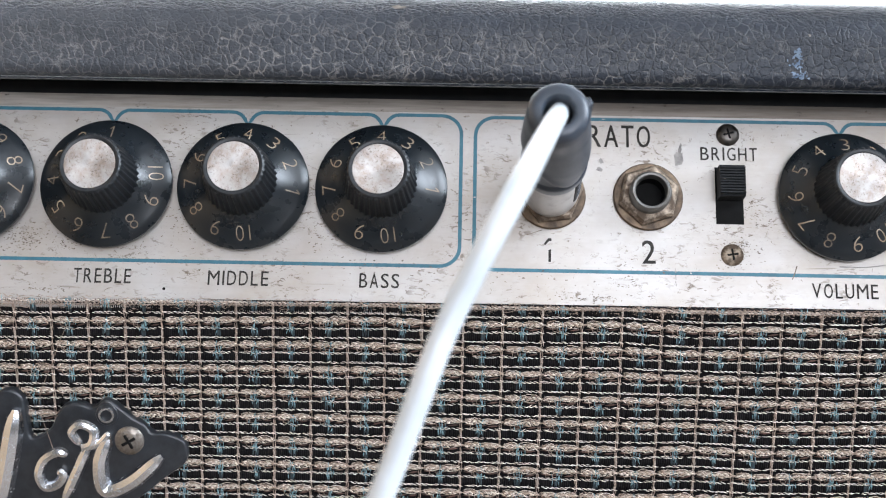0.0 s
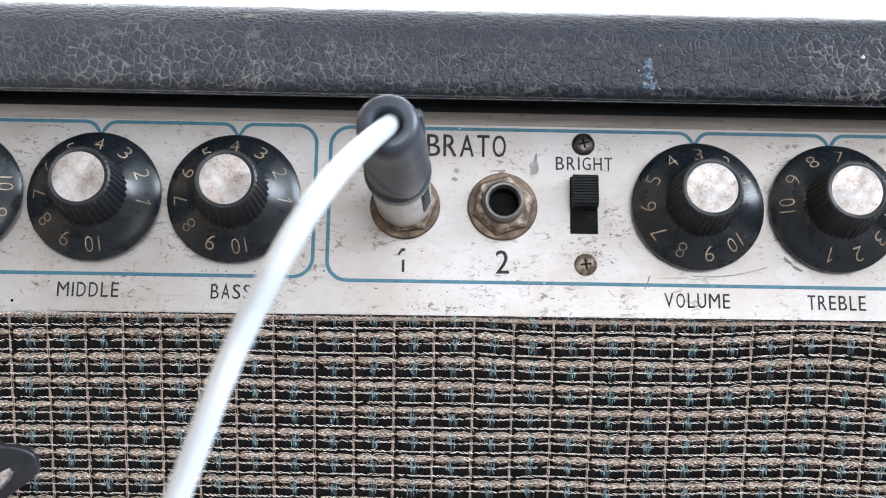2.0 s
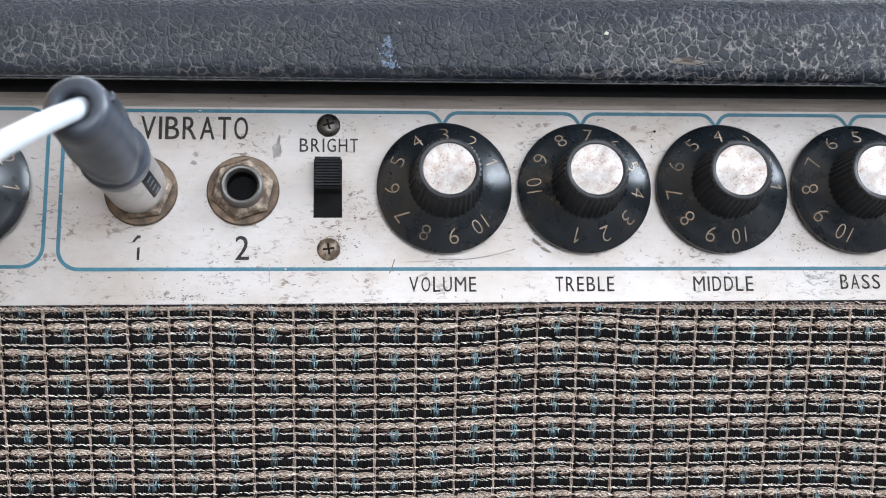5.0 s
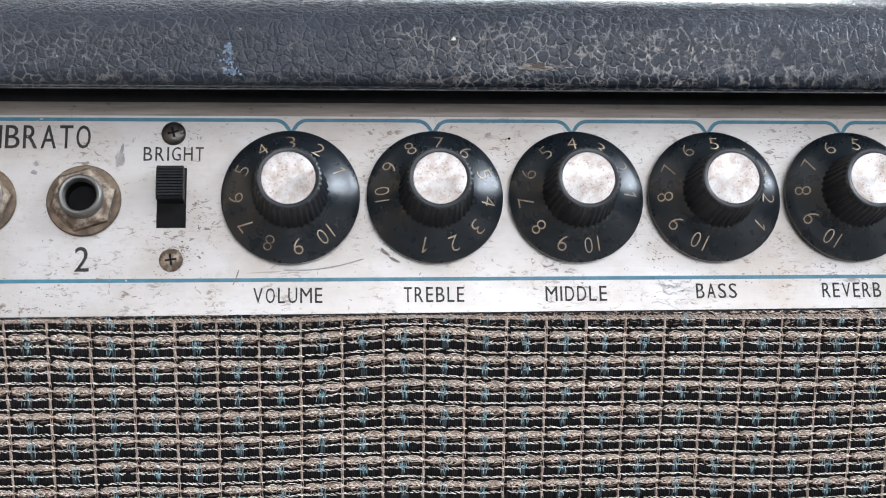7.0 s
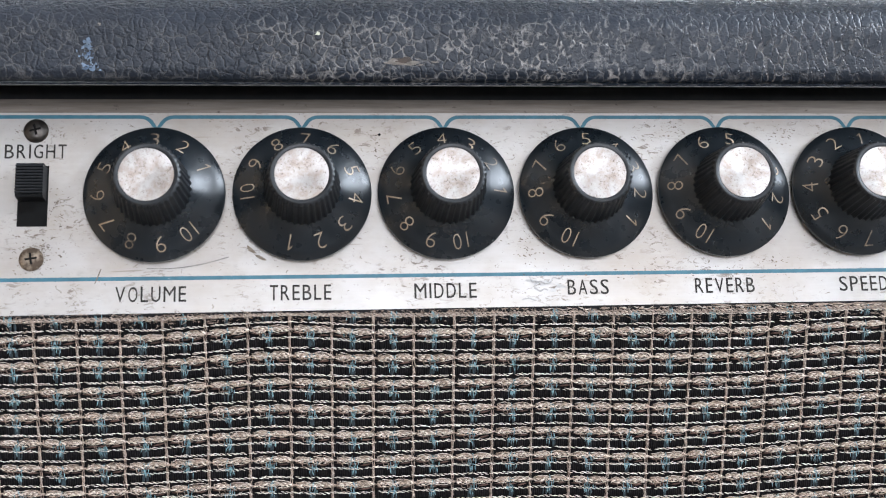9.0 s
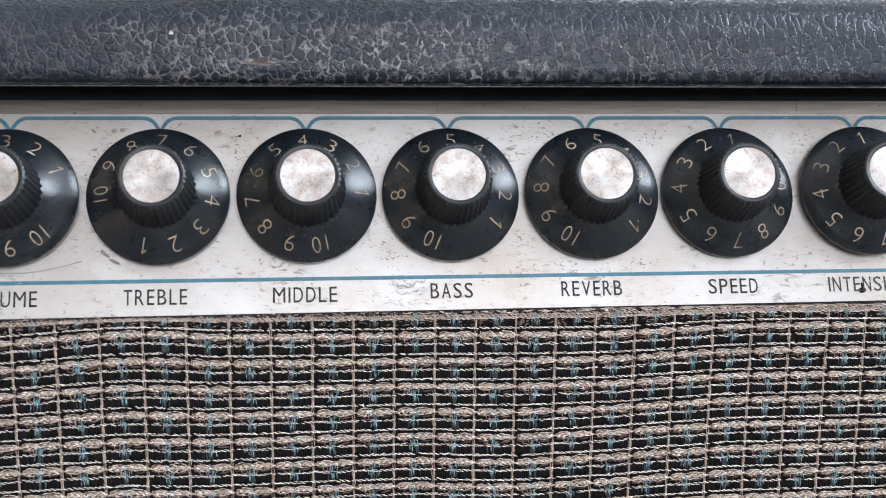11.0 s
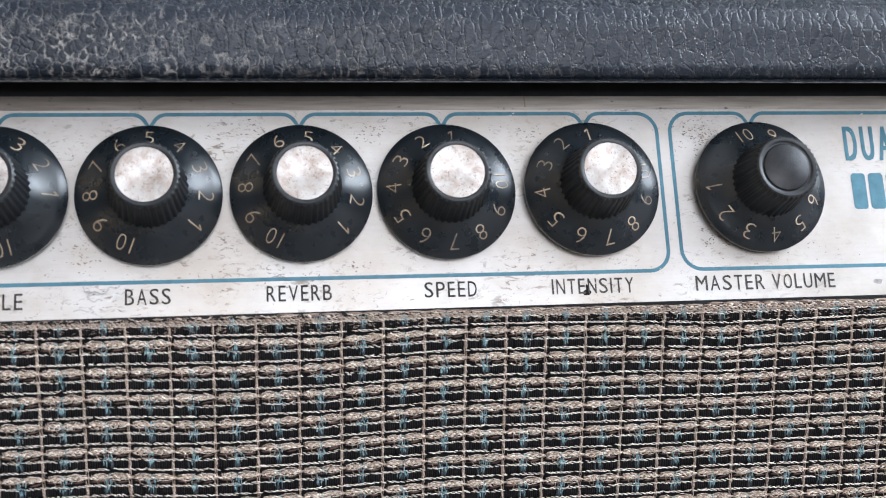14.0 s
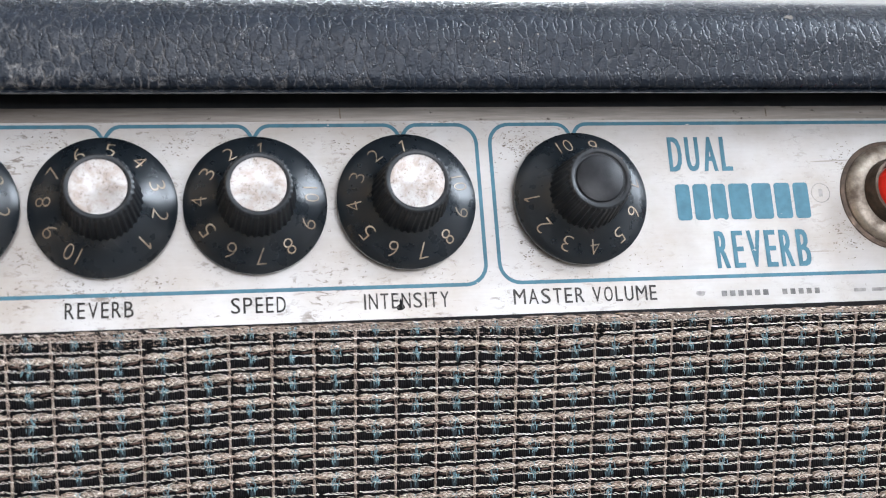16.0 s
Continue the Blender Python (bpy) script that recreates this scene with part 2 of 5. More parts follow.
def make_plain(name, a, b, scale, rough, relief=0.0, metallic=0.0, gloss=0.5):
    n = Nodes(name)
    noise_value = n.noise(scale, 5)
    n.set(Base_Color=n.ramp(noise_value, [(0.3, a), (0.7, b)]), Roughness=rough, Metallic=metallic, Specular_IOR_Level=gloss)
    if relief:
        n.set(Normal=n.bump(n.noise(scale * 6, 4), relief, 0.6))
    return n.mat


def make_bare():
    """Bare aluminium edge; reflected light is painted in as paler colour towards both ends."""
    n = Nodes("bare_aluminium")
    split = n.tree.nodes.new("ShaderNodeSeparateXYZ")
    n.link(n.coord.outputs["Object"], split.inputs[0])
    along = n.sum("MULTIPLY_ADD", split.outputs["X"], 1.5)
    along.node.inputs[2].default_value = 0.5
    lit_tone = n.ramp(along, [(0.22, (0.48, 0.445, 0.405)), (0.36, (0.26, 0.232, 0.205)), (0.46, (0.20, 0.175, 0.152)), (0.66, (0.19, 0.166, 0.144)), (0.80, (0.32, 0.29, 0.26))])
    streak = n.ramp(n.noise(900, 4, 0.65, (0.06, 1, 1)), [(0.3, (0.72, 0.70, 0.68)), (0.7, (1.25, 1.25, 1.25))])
    colour = n.mix(1.0, lit_tone, streak, "MULTIPLY")
    grime = n.ramp(n.noise(420, 4, 0.7, (0.6, 1, 1)), [(0.62, 0.0), (0.68, 0.8)])
    n.set(Base_Color=n.mix(grime, colour, (0.06, 0.045, 0.035)), Metallic=0.6, Roughness=0.42)
    return n.mat


def make_numeral():
    """Tan filled figures, each worn and grimy to its own degree."""
    n = Nodes("tan_numerals")
    colour = n.ramp(n.noise(420, 4), [(0.35, (0.25, 0.175, 0.11)), (0.65, (0.46, 0.37, 0.275))])
    own = n.tree.nodes.new("ShaderNodeObjectInfo").outputs["Random"]
    worn = n.sum("MULTIPLY", n.ramp(own, [(0.2, 0.0), (1.0, 0.85)]), n.ramp(n.noise(900, 4), [(0.35, 0.3), (0.6, 1.0)]))
    n.set(Base_Color=n.mix(worn, colour, (0.022, 0.02, 0.018)), Roughness=0.55)
    return n.mat


TOLEX = make_tolex()
METAL = make_panel_metal()
TEAL = make_paint("teal_print", (0.023, 0.118, 0.166), (0.038, 0.158, 0.216), 0.45, (0.5, 0.49, 0.46))
INK = make_paint("black_print", (0.014, 0.013, 0.012), (0.042, 0.038, 0.035), 0.7, (0.42, 0.4, 0.37), 0.2)
WORN_INK = make_paint("worn_black_print", (0.025, 0.023, 0.022), (0.075, 0.07, 0.066), 0.7, (0.45, 0.43, 0.4), 0.2)
KNOB = make_knob_plastic()
GRIP_PLASTIC = make_plain("black_ribbed_plastic", (0.006, 0.0075, 0.009), (0.013, 0.015, 0.018), 300, 0.42, 0.00003, gloss=0.4)
CAP = make_cap_metal()
DARK_CAP = make_plain("dark_cap", (0.004, 0.0048, 0.006), (0.016, 0.016, 0.018), 500, 0.36, 0.00008, gloss=0.25)
NUMERAL = make_numeral()
NICKEL = make_metal("worn_nickel", (0.42, 0.35, 0.275), (0.085, 0.058, 0.039), 0.34, 420, (0.31, 0.57))
STEEL = make_metal("dull_steel", (0.085, 0.078, 0.072), (0.055, 0.045, 0.036), 0.38, 900, (0.5, 0.75))
BADGE_SCREW = make_metal("dusty_steel", (0.26, 0.235, 0.21), (0.09, 0.07, 0.055), 0.4, 700, (0.45, 0.72))
BEZEL = make_metal("stained_bezel", (0.44, 0.385, 0.32), (0.13, 0.095, 0.07), 0.4, 240, (0.36, 0.66))
COLLAR = make_metal("browned_collar", (0.14, 0.10, 0.075), (0.04, 0.028, 0.02), 0.35, 260, (0.35, 0.65))
WASHER = make_metal("rusty_washer", (0.21, 0.155, 0.11), (0.055, 0.038, 0.027), 0.42, 260, (0.36, 0.66))
RING = make_metal("dull_ring", (0.20, 0.195, 0.185), (0.085, 0.07, 0.055), 0.52, 260, (0.4, 0.9))
CHROME = make_metal("chrome", (0.66, 0.67, 0.70), (0.30, 0.30, 0.30), 0.24, 700, (0.62, 0.85))
BARREL = make_metal("satin_nickel_barrel", (0.45, 0.44, 0.43), (0.32, 0.31, 0.30), 0.36, 300, (0.5, 0.9))
BARE = make_bare()
BADGE = make_plain("badge_black", (0.012, 0.014, 0.017), (0.026, 0.029, 0.034), 500, 0.3, 0.00004)
RUBBER = make_plain("grey_rubber", (0.027, 0.035, 0.048), (0.046, 0.057, 0.075), 250, 0.38, 0.00004)
CABLE = make_plain("white_cable_sheath", (0.47, 0.515, 0.55), (0.57, 0.605, 0.635), 120, 0.38, 0.00003)
HOLE = make_plain("dark_hole", (0.004, 0.004, 0.004), (0.008, 0.008, 0.008), 300, 0.8, gloss=0.15)
RAIL = make_plain("black_rail_paint", (0.010, 0.011, 0.013), (0.018, 0.019, 0.021), 300, 0.6, gloss=0.3)
SLIDER = make_plain("black_switch_plastic", (0.007, 0.008, 0.009), (0.015, 0.016, 0.018), 500, 0.55, 0.00004, gloss=0.15)
CREAM = make_thread("cream_thread", (0.78, 0.66, 0.57), (1.0, 0.945, 0.865), 0.18, 0.2)
CORD = make_thread("tan_cord", (0.17, 0.112, 0.082), (0.46, 0.345, 0.275), 0.6, 0.2)
TWIST = make_thread("pale_twist", (0.26, 0.192, 0.152), (0.50, 0.405, 0.335), 0.45, 0.2)
SILVER = make_thread("silver_lurex", (0.52, 0.385, 0.295), (0.95, 0.86, 0.765), 0.13, 0.1)
INNER = make_thread("beige_core", (0.14, 0.094, 0.070), (0.36, 0.262, 0.20), 0.5, 0.1)
BLUE = make_thread("turquoise_thread", (0.06, 0.145, 0.175), (0.24, 0.46, 0.53), 0.5, 0.2)
BACKING = make_plain("black_cloth", (0.006, 0.006, 0.007), (0.014, 0.013, 0.014), 900, 0.85, 0.0001)
BROWN = make_thread("dark_brown_thread", (0.007, 0.008, 0.010), (0.016, 0.0155, 0.018), 0.95)
for dark in (BROWN, BACKING):
    dark.node_tree.nodes["Principled BSDF"].inputs["Specular IOR Level"].default_value = 0.08
MAROON = make_thread("maroon_thread", (0.055, 0.027, 0.021), (0.16, 0.088, 0.068), 0.8)
DEEP = make_thread("deep_blue_thread", (0.010, 0.022, 0.030), (0.03, 0.062, 0.080), 0.7)
GLASS_RED = make_plain("red_jewel", (0.35, 0.008, 0.008), (0.5, 0.015, 0.012), 300, 0.1)
GLASS_RED.node_tree.nodes["Principled BSDF"].inputs["Emission Color"].default_value = (1.0, 0.05, 0.03, 1)
GLASS_RED.node_tree.nodes["Principled BSDF"].inputs["Emission Strength"].default_value = 0.3
WALL = make_plain("painted_plaster", (0.60, 0.60, 0.60), (0.68, 0.68, 0.68), 3, 0.8, 0.0006)
WARM_WALL = make_plain("warm_bounce_plaster", (0.62, 0.45, 0.29), (0.70, 0.53, 0.36), 3, 0.8, 0.0006)
# dark so that the unseen front wall reflects little in the knobs
DIM_WALL = make_plain("dark_plaster", (0.10, 0.098, 0.095), (0.15, 0.146, 0.14), 3, 0.8, 0.0006)
FLOOR = make_plain("floor_wood", (0.17, 0.145, 0.12), (0.26, 0.225, 0.19), 6, 0.5, 0.0004)
TABLE = make_plain("table_wood", (0.15, 0.12, 0.095), (0.23, 0.19, 0.15), 9, 0.45, 0.0003)
FRAME = make_plain("white_window_frame", (0.72, 0.72, 0.7), (0.8, 0.8, 0.79), 12, 0.4)
GREY_MARK = make_paint("grey_scuff", (0.17, 0.16, 0.155), (0.33, 0.31, 0.29), 0.6, (0.55, 0.53, 0.5))
BLUE_MARK = make_paint("pale_blue_paint", (0.06, 0.105, 0.18), (0.21, 0.28, 0.37), 0.55, (0.05, 0.05, 0.055))
BROWN_MARK = make_paint("bare_wood_chip", (0.014, 0.010, 0.008), (0.055, 0.037, 0.027), 0.7, (0.05, 0.045, 0.04))
PALE_CHIP = make_paint("torn_backing", (0.12, 0.105, 0.09), (0.26, 0.23, 0.20), 0.7, (0.05, 0.045, 0.04))
DIRT = make_paint("dark_dirt", (0.07, 0.052, 0.038), (0.23, 0.185, 0.14), 0.7)
SEAM = make_paint("worn_seam", (0.010, 0.011, 0.013), (0.085, 0.082, 0.08), 0.6)
SMEAR = make_paint("brown_smear", (0.12, 0.09, 0.065), (0.32, 0.27, 0.22), 0.7)
FAINT_INK = make_paint("faint_black_print", (0.09, 0.085, 0.08), (0.20, 0.19, 0.18), 0.6, (0.45, 0.43, 0.4))
PALE_SCUFF = make_paint("pale_scuff", (0.40, 0.39, 0.38), (0.52, 0.51, 0.50), 0.6)
SCRAPE = make_paint("faint_scrape", (0.27, 0.265, 0.26), (0.38, 0.37, 0.36), 0.6)
PALE_MARK = make_paint("pale_speck", (0.45, 0.46, 0.36), (0.6, 0.6, 0.5), 0.6)

# ---- building helpers ----
PLACES = {}
OUT = Matrix.Rotation(radians(90), 4, "X")


def mesh_from(name, bm, mats, smooth=None):
    data = bpy.data.meshes.new(name)
    bm.to_mesh(data)
    bm.free()
    for m in mats if isinstance(mats, (list, tuple)) else [mats]:
        data.materials.append(m)
    if smooth is not None:
        data.polygons.foreach_set("use_smooth", [True] * len(data.polygons))
        if smooth < 180:
            data.set_sharp_from_angle(angle=radians(smooth))
    return data


def part(name, data, material=None, parent=None, label="", m=Matrix(), smooth=None):
    """One mesh object from a bmesh or a mesh, at the world pose m, under a thing or a part."""
    if isinstance(data, bmesh.types.BMesh):
        data = mesh_from(name, data, material, smooth)
    ob = new(name, data)
    PLACES[ob] = m.copy()
    if parent:
        ob.parent = parent
        ob.matrix_parent_inverse = PLACES[parent].inverted()
    ob.matrix_basis = m
    if label:
        tagged(ob, label)
    return ob


def thing(name, at, label, category, group="", kind=""):
    ob = new(name)
    ob.empty_display_size = 0.02
    PLACES[ob] = Matrix.Translation(at)
    ob.matrix_basis = PLACES[ob]
    return tagged(ob, label, category, group, kind)


def box(bm, lo, hi, bevel=0.0, segments=2):
    made = bmesh.ops.create_cube(bm, size=1.0)["verts"]
    for v in made:
        v.co = Vector([lo[i] + (v.co[i] + 0.5) * (hi[i] - lo[i]) for i in range(3)])
    if bevel:
        edges = list({e for v in made for e in v.link_edges})
        bmesh.ops.bevel(bm, geom=edges, offset=bevel, segments=segments, profile=0.5, affect="EDGES")
    return bm


def lathe(profile, around=64, bm=None, m=Matrix(), shape=None):
    """Turns (radius, height) pairs about z. shape(angle, k) scales the radius of ring k."""
    bm = bm or bmesh.new()
    rings = []
    for k, (r, h) in enumerate(profile):
        if r < 1e-7:
            rings.append([bm.verts.new(m @ Vector((0, 0, h)))])
            continue
        ring = []
        for i in range(around):
            a = 2 * math.pi * i / around
            q = r * (shape(a, k) if shape else 1)
            ring.append(bm.verts.new(m @ Vector((q * math.cos(a), q * math.sin(a), h))))
        rings.append(ring)
    for a, b in zip(rings, rings[1:]):
        for i in range(around):
            j = (i + 1) % around
            if len(a) == 1 and len(b) > 1:
                bm.faces.new((a[0], b[i], b[j]))
            elif len(b) == 1 and len(a) > 1:
                bm.faces.new((a[i], a[j], b[0]))
            elif len(a) > 1:
                bm.faces.new((a[i], a[j], b[j], b[i]))
    bmesh.ops.recalc_face_normals(bm, faces=bm.faces)
    return bm


def sweep(points, radii, around=14, bm=None, closed_ends=True, squash=1.0):
    """A tube along points; radii: one number or one for each point."""
    bm = bm or bmesh.new()
    pts = [Vector(p) for p in points]
    radii = radii if isinstance(radii, (list, tuple)) else [radii] * len(pts)
    rings, side = [], None
    for i, p in enumerate(pts):
        t = (pts[min(i + 1, len(pts) - 1)] - pts[max(i - 1, 0)]).normalized()
        if side is None:
            side = t.orthogonal().normalized()
        side = (side - t * side.dot(t)).normalized()
        up = t.cross(side)
        rings.append([bm.verts.new(p + radii[i] * (math.cos(a) * side + squash * math.sin(a) * up))
                      for a in (2 * math.pi * k / around for k in range(around))])
    for a, b in zip(rings, rings[1:]):
        for k in range(around):
            j = (k + 1) % around
            bm.faces.new((a[k], a[j], b[j], b[k]))
    if closed_ends:
        bm.faces.new(rings[0][::-1])
        bm.faces.new(rings[-1])
    bmesh.ops.recalc_face_normals(bm, faces=bm.faces)
    return bm


def catmull(points, steps=8):
    p = [Vector(q) for q in points]
    p = [2 * p[0] - p[1], *p, 2 * p[-1] - p[-2]]
    out = []
    for a, b, c, d in zip(p, p[1:], p[2:], p[3:]):
        for k in range(steps):
            u = k / steps
            out.append(0.5 * (2 * b + (c - a) * u + (2 * a - 5 * b + 4 * c - d) * u * u + (3 * b - a - 3 * c + d) * u ** 3))
    return out + [p[-2]]


def ribbon(bm, points, width, depth, closed=False):
    """A flat strip of print on the panel's face, in panel axes (x, z)."""
    n, left, right = len(points), [], []
    for i, (x, z) in enumerate(points):
        a = points[i - 1] if (i or closed) else points[i]
        b = points[(i + 1) % n] if (i < n - 1 or closed) else points[i]
        d = Vector((b[0] - a[0], b[1] - a[1])).normalized()
        s = Vector((-d.y, d.x)) * width / 2
        left.append(bm.verts.new((x + s.x, -depth, z + s.y)))
        right.append(bm.verts.new((x - s.x, -depth, z - s.y)))
    for i in range(n if closed else n - 1):
        j = (i + 1) % n
        bm.faces.new((left[i], left[j], right[j], right[i]))


def arc(cx, cz, r, a0, a1, steps=8):
    return [(cx + r * math.cos(radians(a0 + (a1 - a0) * k / steps)), cz + r * math.sin(radians(a0 + (a1 - a0) * k / steps))) for k in range(steps + 1)]


GLYPHS = {}
ONE = [(0.62, 0.0), (0.92, 0.0), (0.92, 1.0), (0.66, 1.0), (0.0, 0.80), (0.0, 0.66), (0.62, 0.84)], [(0, 1, 2, 6), (6, 2, 3), (4, 5, 6, 3)]


def glyphs(word, heavy=0.0):
    """Points and faces of a word in the built-in font, laid into the unit square."""
    if (word, heavy) not in GLYPHS:
        curve = bpy.data.curves.new("word", "FONT")
        curve.body, curve.size, curve.resolution_u, curve.offset = word, 1.0, 3, heavy
        ob = new("word", curve)
        mesh = bpy.data.meshes.new_from_object(ob.evaluated_get(bpy.context.evaluated_depsgraph_get()))
        pts = [v.co.copy() for v in mesh.vertices]
        faces = [tuple(p.vertices) for p in mesh.polygons]
        bpy.data.objects.remove(ob)
        bpy.data.curves.remove(curve)
        bpy.data.meshes.remove(mesh)
        x0, x1 = min(p.x for p in pts), max(p.x for p in pts)
        y0, y1 = min(p.y for p in pts), max(p.y for p in pts)
        GLYPHS[word, heavy] = [((p.x - x0) / (x1 - x0), (p.y - y0) / (y1 - y0)) for p in pts], faces
    return GLYPHS[word, heavy]


LETTER_WIDE = {"I": 0.2, "1": 0.45, "M": 1.3, "T": 0.92, "L": 0.8, "E": 0.82, "V": 1.05, "A": 1.05}


def lettering(word, x0, x1, z0, z1, material, parent, lift=0.00006, bold=0.0, gap=0.34, name="lettering", label=""):
    """A word of narrow capitals, evenly spaced between x0 and x1."""
    widths = [LETTER_WIDE.get(c, 1.0) for c in word]
    unit = (x1 - x0) / (sum(widths) + gap * (len(word) - 1))
    verts, faces, x = [], [], x0
    for c, wide in zip(word, widths):
        pts, shapes = glyphs(c)
        for k, shift in enumerate((-bold, 0.0, bold) if bold else (0.0,)):
            n = len(verts)
            verts += [(x + wide * unit * u + shift, -lift - 0.00002 * k, z0 + (z1 - z0) * v) for u, v in pts]
            faces += [tuple(f + n for f in face) for face in shapes]
        x += (wide + gap) * unit
    data = bpy.data.meshes.new(name)
    data.from_pydata(verts, [], faces)
    data.materials.append(material)
    return part(name, data, None, parent, label, PANEL)


# ---- the room ----
def slab(name, lo, hi, material, label, category):
    ob = part(name, box(bmesh.new(), lo, hi), material)
    return tagged(ob, label, category, kind="structure")


slab("floor", (-2.6, -2.8, -0.80), (2.8, 2.4, -0.75), FLOOR, "brown wooden floor of the room", "floor")
slab("ceiling", (-2.6, -2.8, 2.35), (2.8, 2.4, 2.45), WALL, "plain pale ceiling of the room", "ceiling")
# unseen wall, coloured to throw warm light onto the left end
slab("wall_west", (-2.6, -2.8, -0.75), (-2.2, 2.4, 2.35), WARM_WALL, "unseen sand-coloured wall that warms the light on the left", "wall")


def wall_with_window(name, m, width, low, high, a, b, c, d, label, material):
    """A wall along local x, with an opening from a to b and from height c to d."""
    bm = bmesh.new()
    for lo, hi in (((-width, 0, low), (a, 0.2, high)), ((b, 0, low), (width, 0.2, high)), ((a, 0, low), (b, 0.2, c)), ((a, 0, d), (b, 0.2, high))):
        box(bm, lo, hi)
    bmesh.ops.transform(bm, matrix=m, verts=bm.verts)
    tagged(part(name, bm, material), label, "wall", kind="structure")


def window(name, m, a, b, c, d):
    bm = bmesh.new()
    w = 0.05
    for lo, hi in (((a, 0.06, c), (a + w, 0.12, d)), ((b - w, 0.06, c), (b, 0.12, d)), ((a + w, 0.06, c), (b - w, 0.12, c + w)), ((a + w, 0.06, d - w), (b - w, 0.12, d))):
        box(bm, lo, hi, 0.004, 1)
    bmesh.ops.transform(bm, matrix=m, verts=bm.verts)
    tagged(part(name, bm, FRAME), "white painted frame round a window light", "window", kind="structure")


BACK = Matrix.Translation((0, 2.0, 0))
RIGHT = Matrix.Translation((2.1, -0.2, 0)) @ Matrix.Rotation(radians(-90), 4, "Z")
FRONT = Matrix.Translation((0, -2.4, 0)) @ Matrix.Rotation(radians(180), 4, "Z")
wall_with_window("wall_north", BACK, 2.2, -0.75, 2.35, -2.0, 0.9, -0.03, 1.47, "pale plastered wall with a wide window", WALL)
wall_with_window("wall_east", RIGHT, 2.2, -0.75, 2.35, -0.55, 0.95, 0.955, 2.205, "pale plastered wall with a window", WALL)
# the front wall is unseen; its window only carries the added light
wall_with_window("wall_south", FRONT, 2.4, -0.75, 2.35, -1.15, 0.25, 0.7, 1.7, "unseen dark wall with an added window", DIM_WALL)
window("window_1", BACK, -2.0, 0.9, -0.03, 1.47)
window("window_2", RIGHT, -0.55, 0.95, 0.955, 2.205)
# added frame for the front light
window("added_front_window", FRONT, -1.15, 0.25, 0.7, 1.7)

glow = bpy.data.materials.new("bright_overcast_sky")
glow.use_nodes = True
glow.node_tree.nodes["Principled BSDF"].inputs["Base Color"].default_value = (0.8, 0.85, 0.9, 1)
glow.node_tree.nodes["Principled BSDF"].inputs["Emission Color"].default_value = (0.86, 0.93, 1.0, 1)
glow.node_tree.nodes["Principled BSDF"].inputs["Emission Strength"].default_value = 2.2
tagged(part("backdrop", box(bmesh.new(), (-5.0, 4.0, -2.0), (5.0, 4.05, 4.0)), glow), "pale bright overcast sky outside the window", "sky", kind="structure")

table = thing("table", (0.02, 0.15, -0.75), "brown wooden table under the amplifier", "table")
part("tabletop", box(bmesh.new(), (-0.55, -0.4, -0.035), (0.6, 0.6, 0.0), 0.004), TABLE, table)
for lx in (-0.5, 0.49):
    for ly in (-0.35, 0.49):
        part("leg", box(bmesh.new(), (lx, ly, -0.75), (lx + 0.06, ly + 0.06, -0.035), 0.003), TABLE, table)

# ---- the amplifier ----
LEFT, RIGHT_END, DEPTH = -0.310, 0.350, 0.262
amp = thing("amplifier_head", (0.02, 0.13, 0.0), "worn black vinyl guitar amplifier head with a silvered control panel", "amplifier")


def extrude_profile(profile, x0, x1, pieces=1):
    """A closed (y, z) outline pulled along x."""
    bm = bmesh.new()
    rings = [[bm.verts.new((x0 + (x1 - x0) * k / pieces, y, z)) for y, z in profile] for k in range(pieces + 1)]
    n = len(profile)
    for a, b in zip(rings, rings[1:]):
        for i in range(n):
            j = (i + 1) % n
            bm.faces.new((a[i], a[j], b[j], b[i]))
    bm.faces.new(rings[0][::-1])
    bm.faces.new(rings[-1])
    bmesh.ops.recalc_face_normals(bm, faces=bm.faces)
    return bm


# lid: a lip that hangs over the panel, a leaning face, a rounded top edge
LIP_Y, LIP_Z, TOP_Z = 0.0092, 0.2197, 0.2389
lid_outline = [(0.045, LIP_Z), (LIP_Y + 0.0012, LIP_Z - 0.0001), (LIP_Y + 0.0006, LIP_Z - 0.0001), (LIP_Y + 0.0005, LIP_Z + 0.0002), (LIP_Y + 0.0014, LIP_Z + 0.0004), (LIP_Y + 0.0007, LIP_Z + 0.0008), (LIP_Y + 0.0001, LIP_Z + 0.0015), (LIP_Y + 0.0003, LIP_Z + 0.0038), (LIP_Y + 0.0010, LIP_Z + 0.0062)]
lid_outline += [(LIP_Y + 0.0117 + 0.0105 * math.cos(radians(a)), TOP_Z - 0.0105 + 0.0105 * math.sin(radians(a))) for a in range(168, 89, -3)]
lid_outline += [(DEPTH - 0.006, TOP_Z), (DEPTH - 0.0015, TOP_Z - 0.0015), (DEPTH, TOP_Z - 0.006), (DEPTH, LIP_Z)]
lid_mesh = extrude_profile(lid_outline, LEFT, RIGHT_END, 1100)
for v in lid_mesh.verts:
    rise = min(1.0, max(0.0, (v.co.z - 0.2325) / 0.003)) * (v.co.y < 0.03)
    if rise and LEFT < v.co.x < RIGHT_END:
        ripple = noise.noise(v.co * 520) + 0.5 * noise.noise(v.co * 950 + Vector((3, 7, 1)))
        v.co += Vector((0, -0.4, 0.9)) * 0.00012 * rise * ripple
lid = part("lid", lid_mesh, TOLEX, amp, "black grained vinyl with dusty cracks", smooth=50)
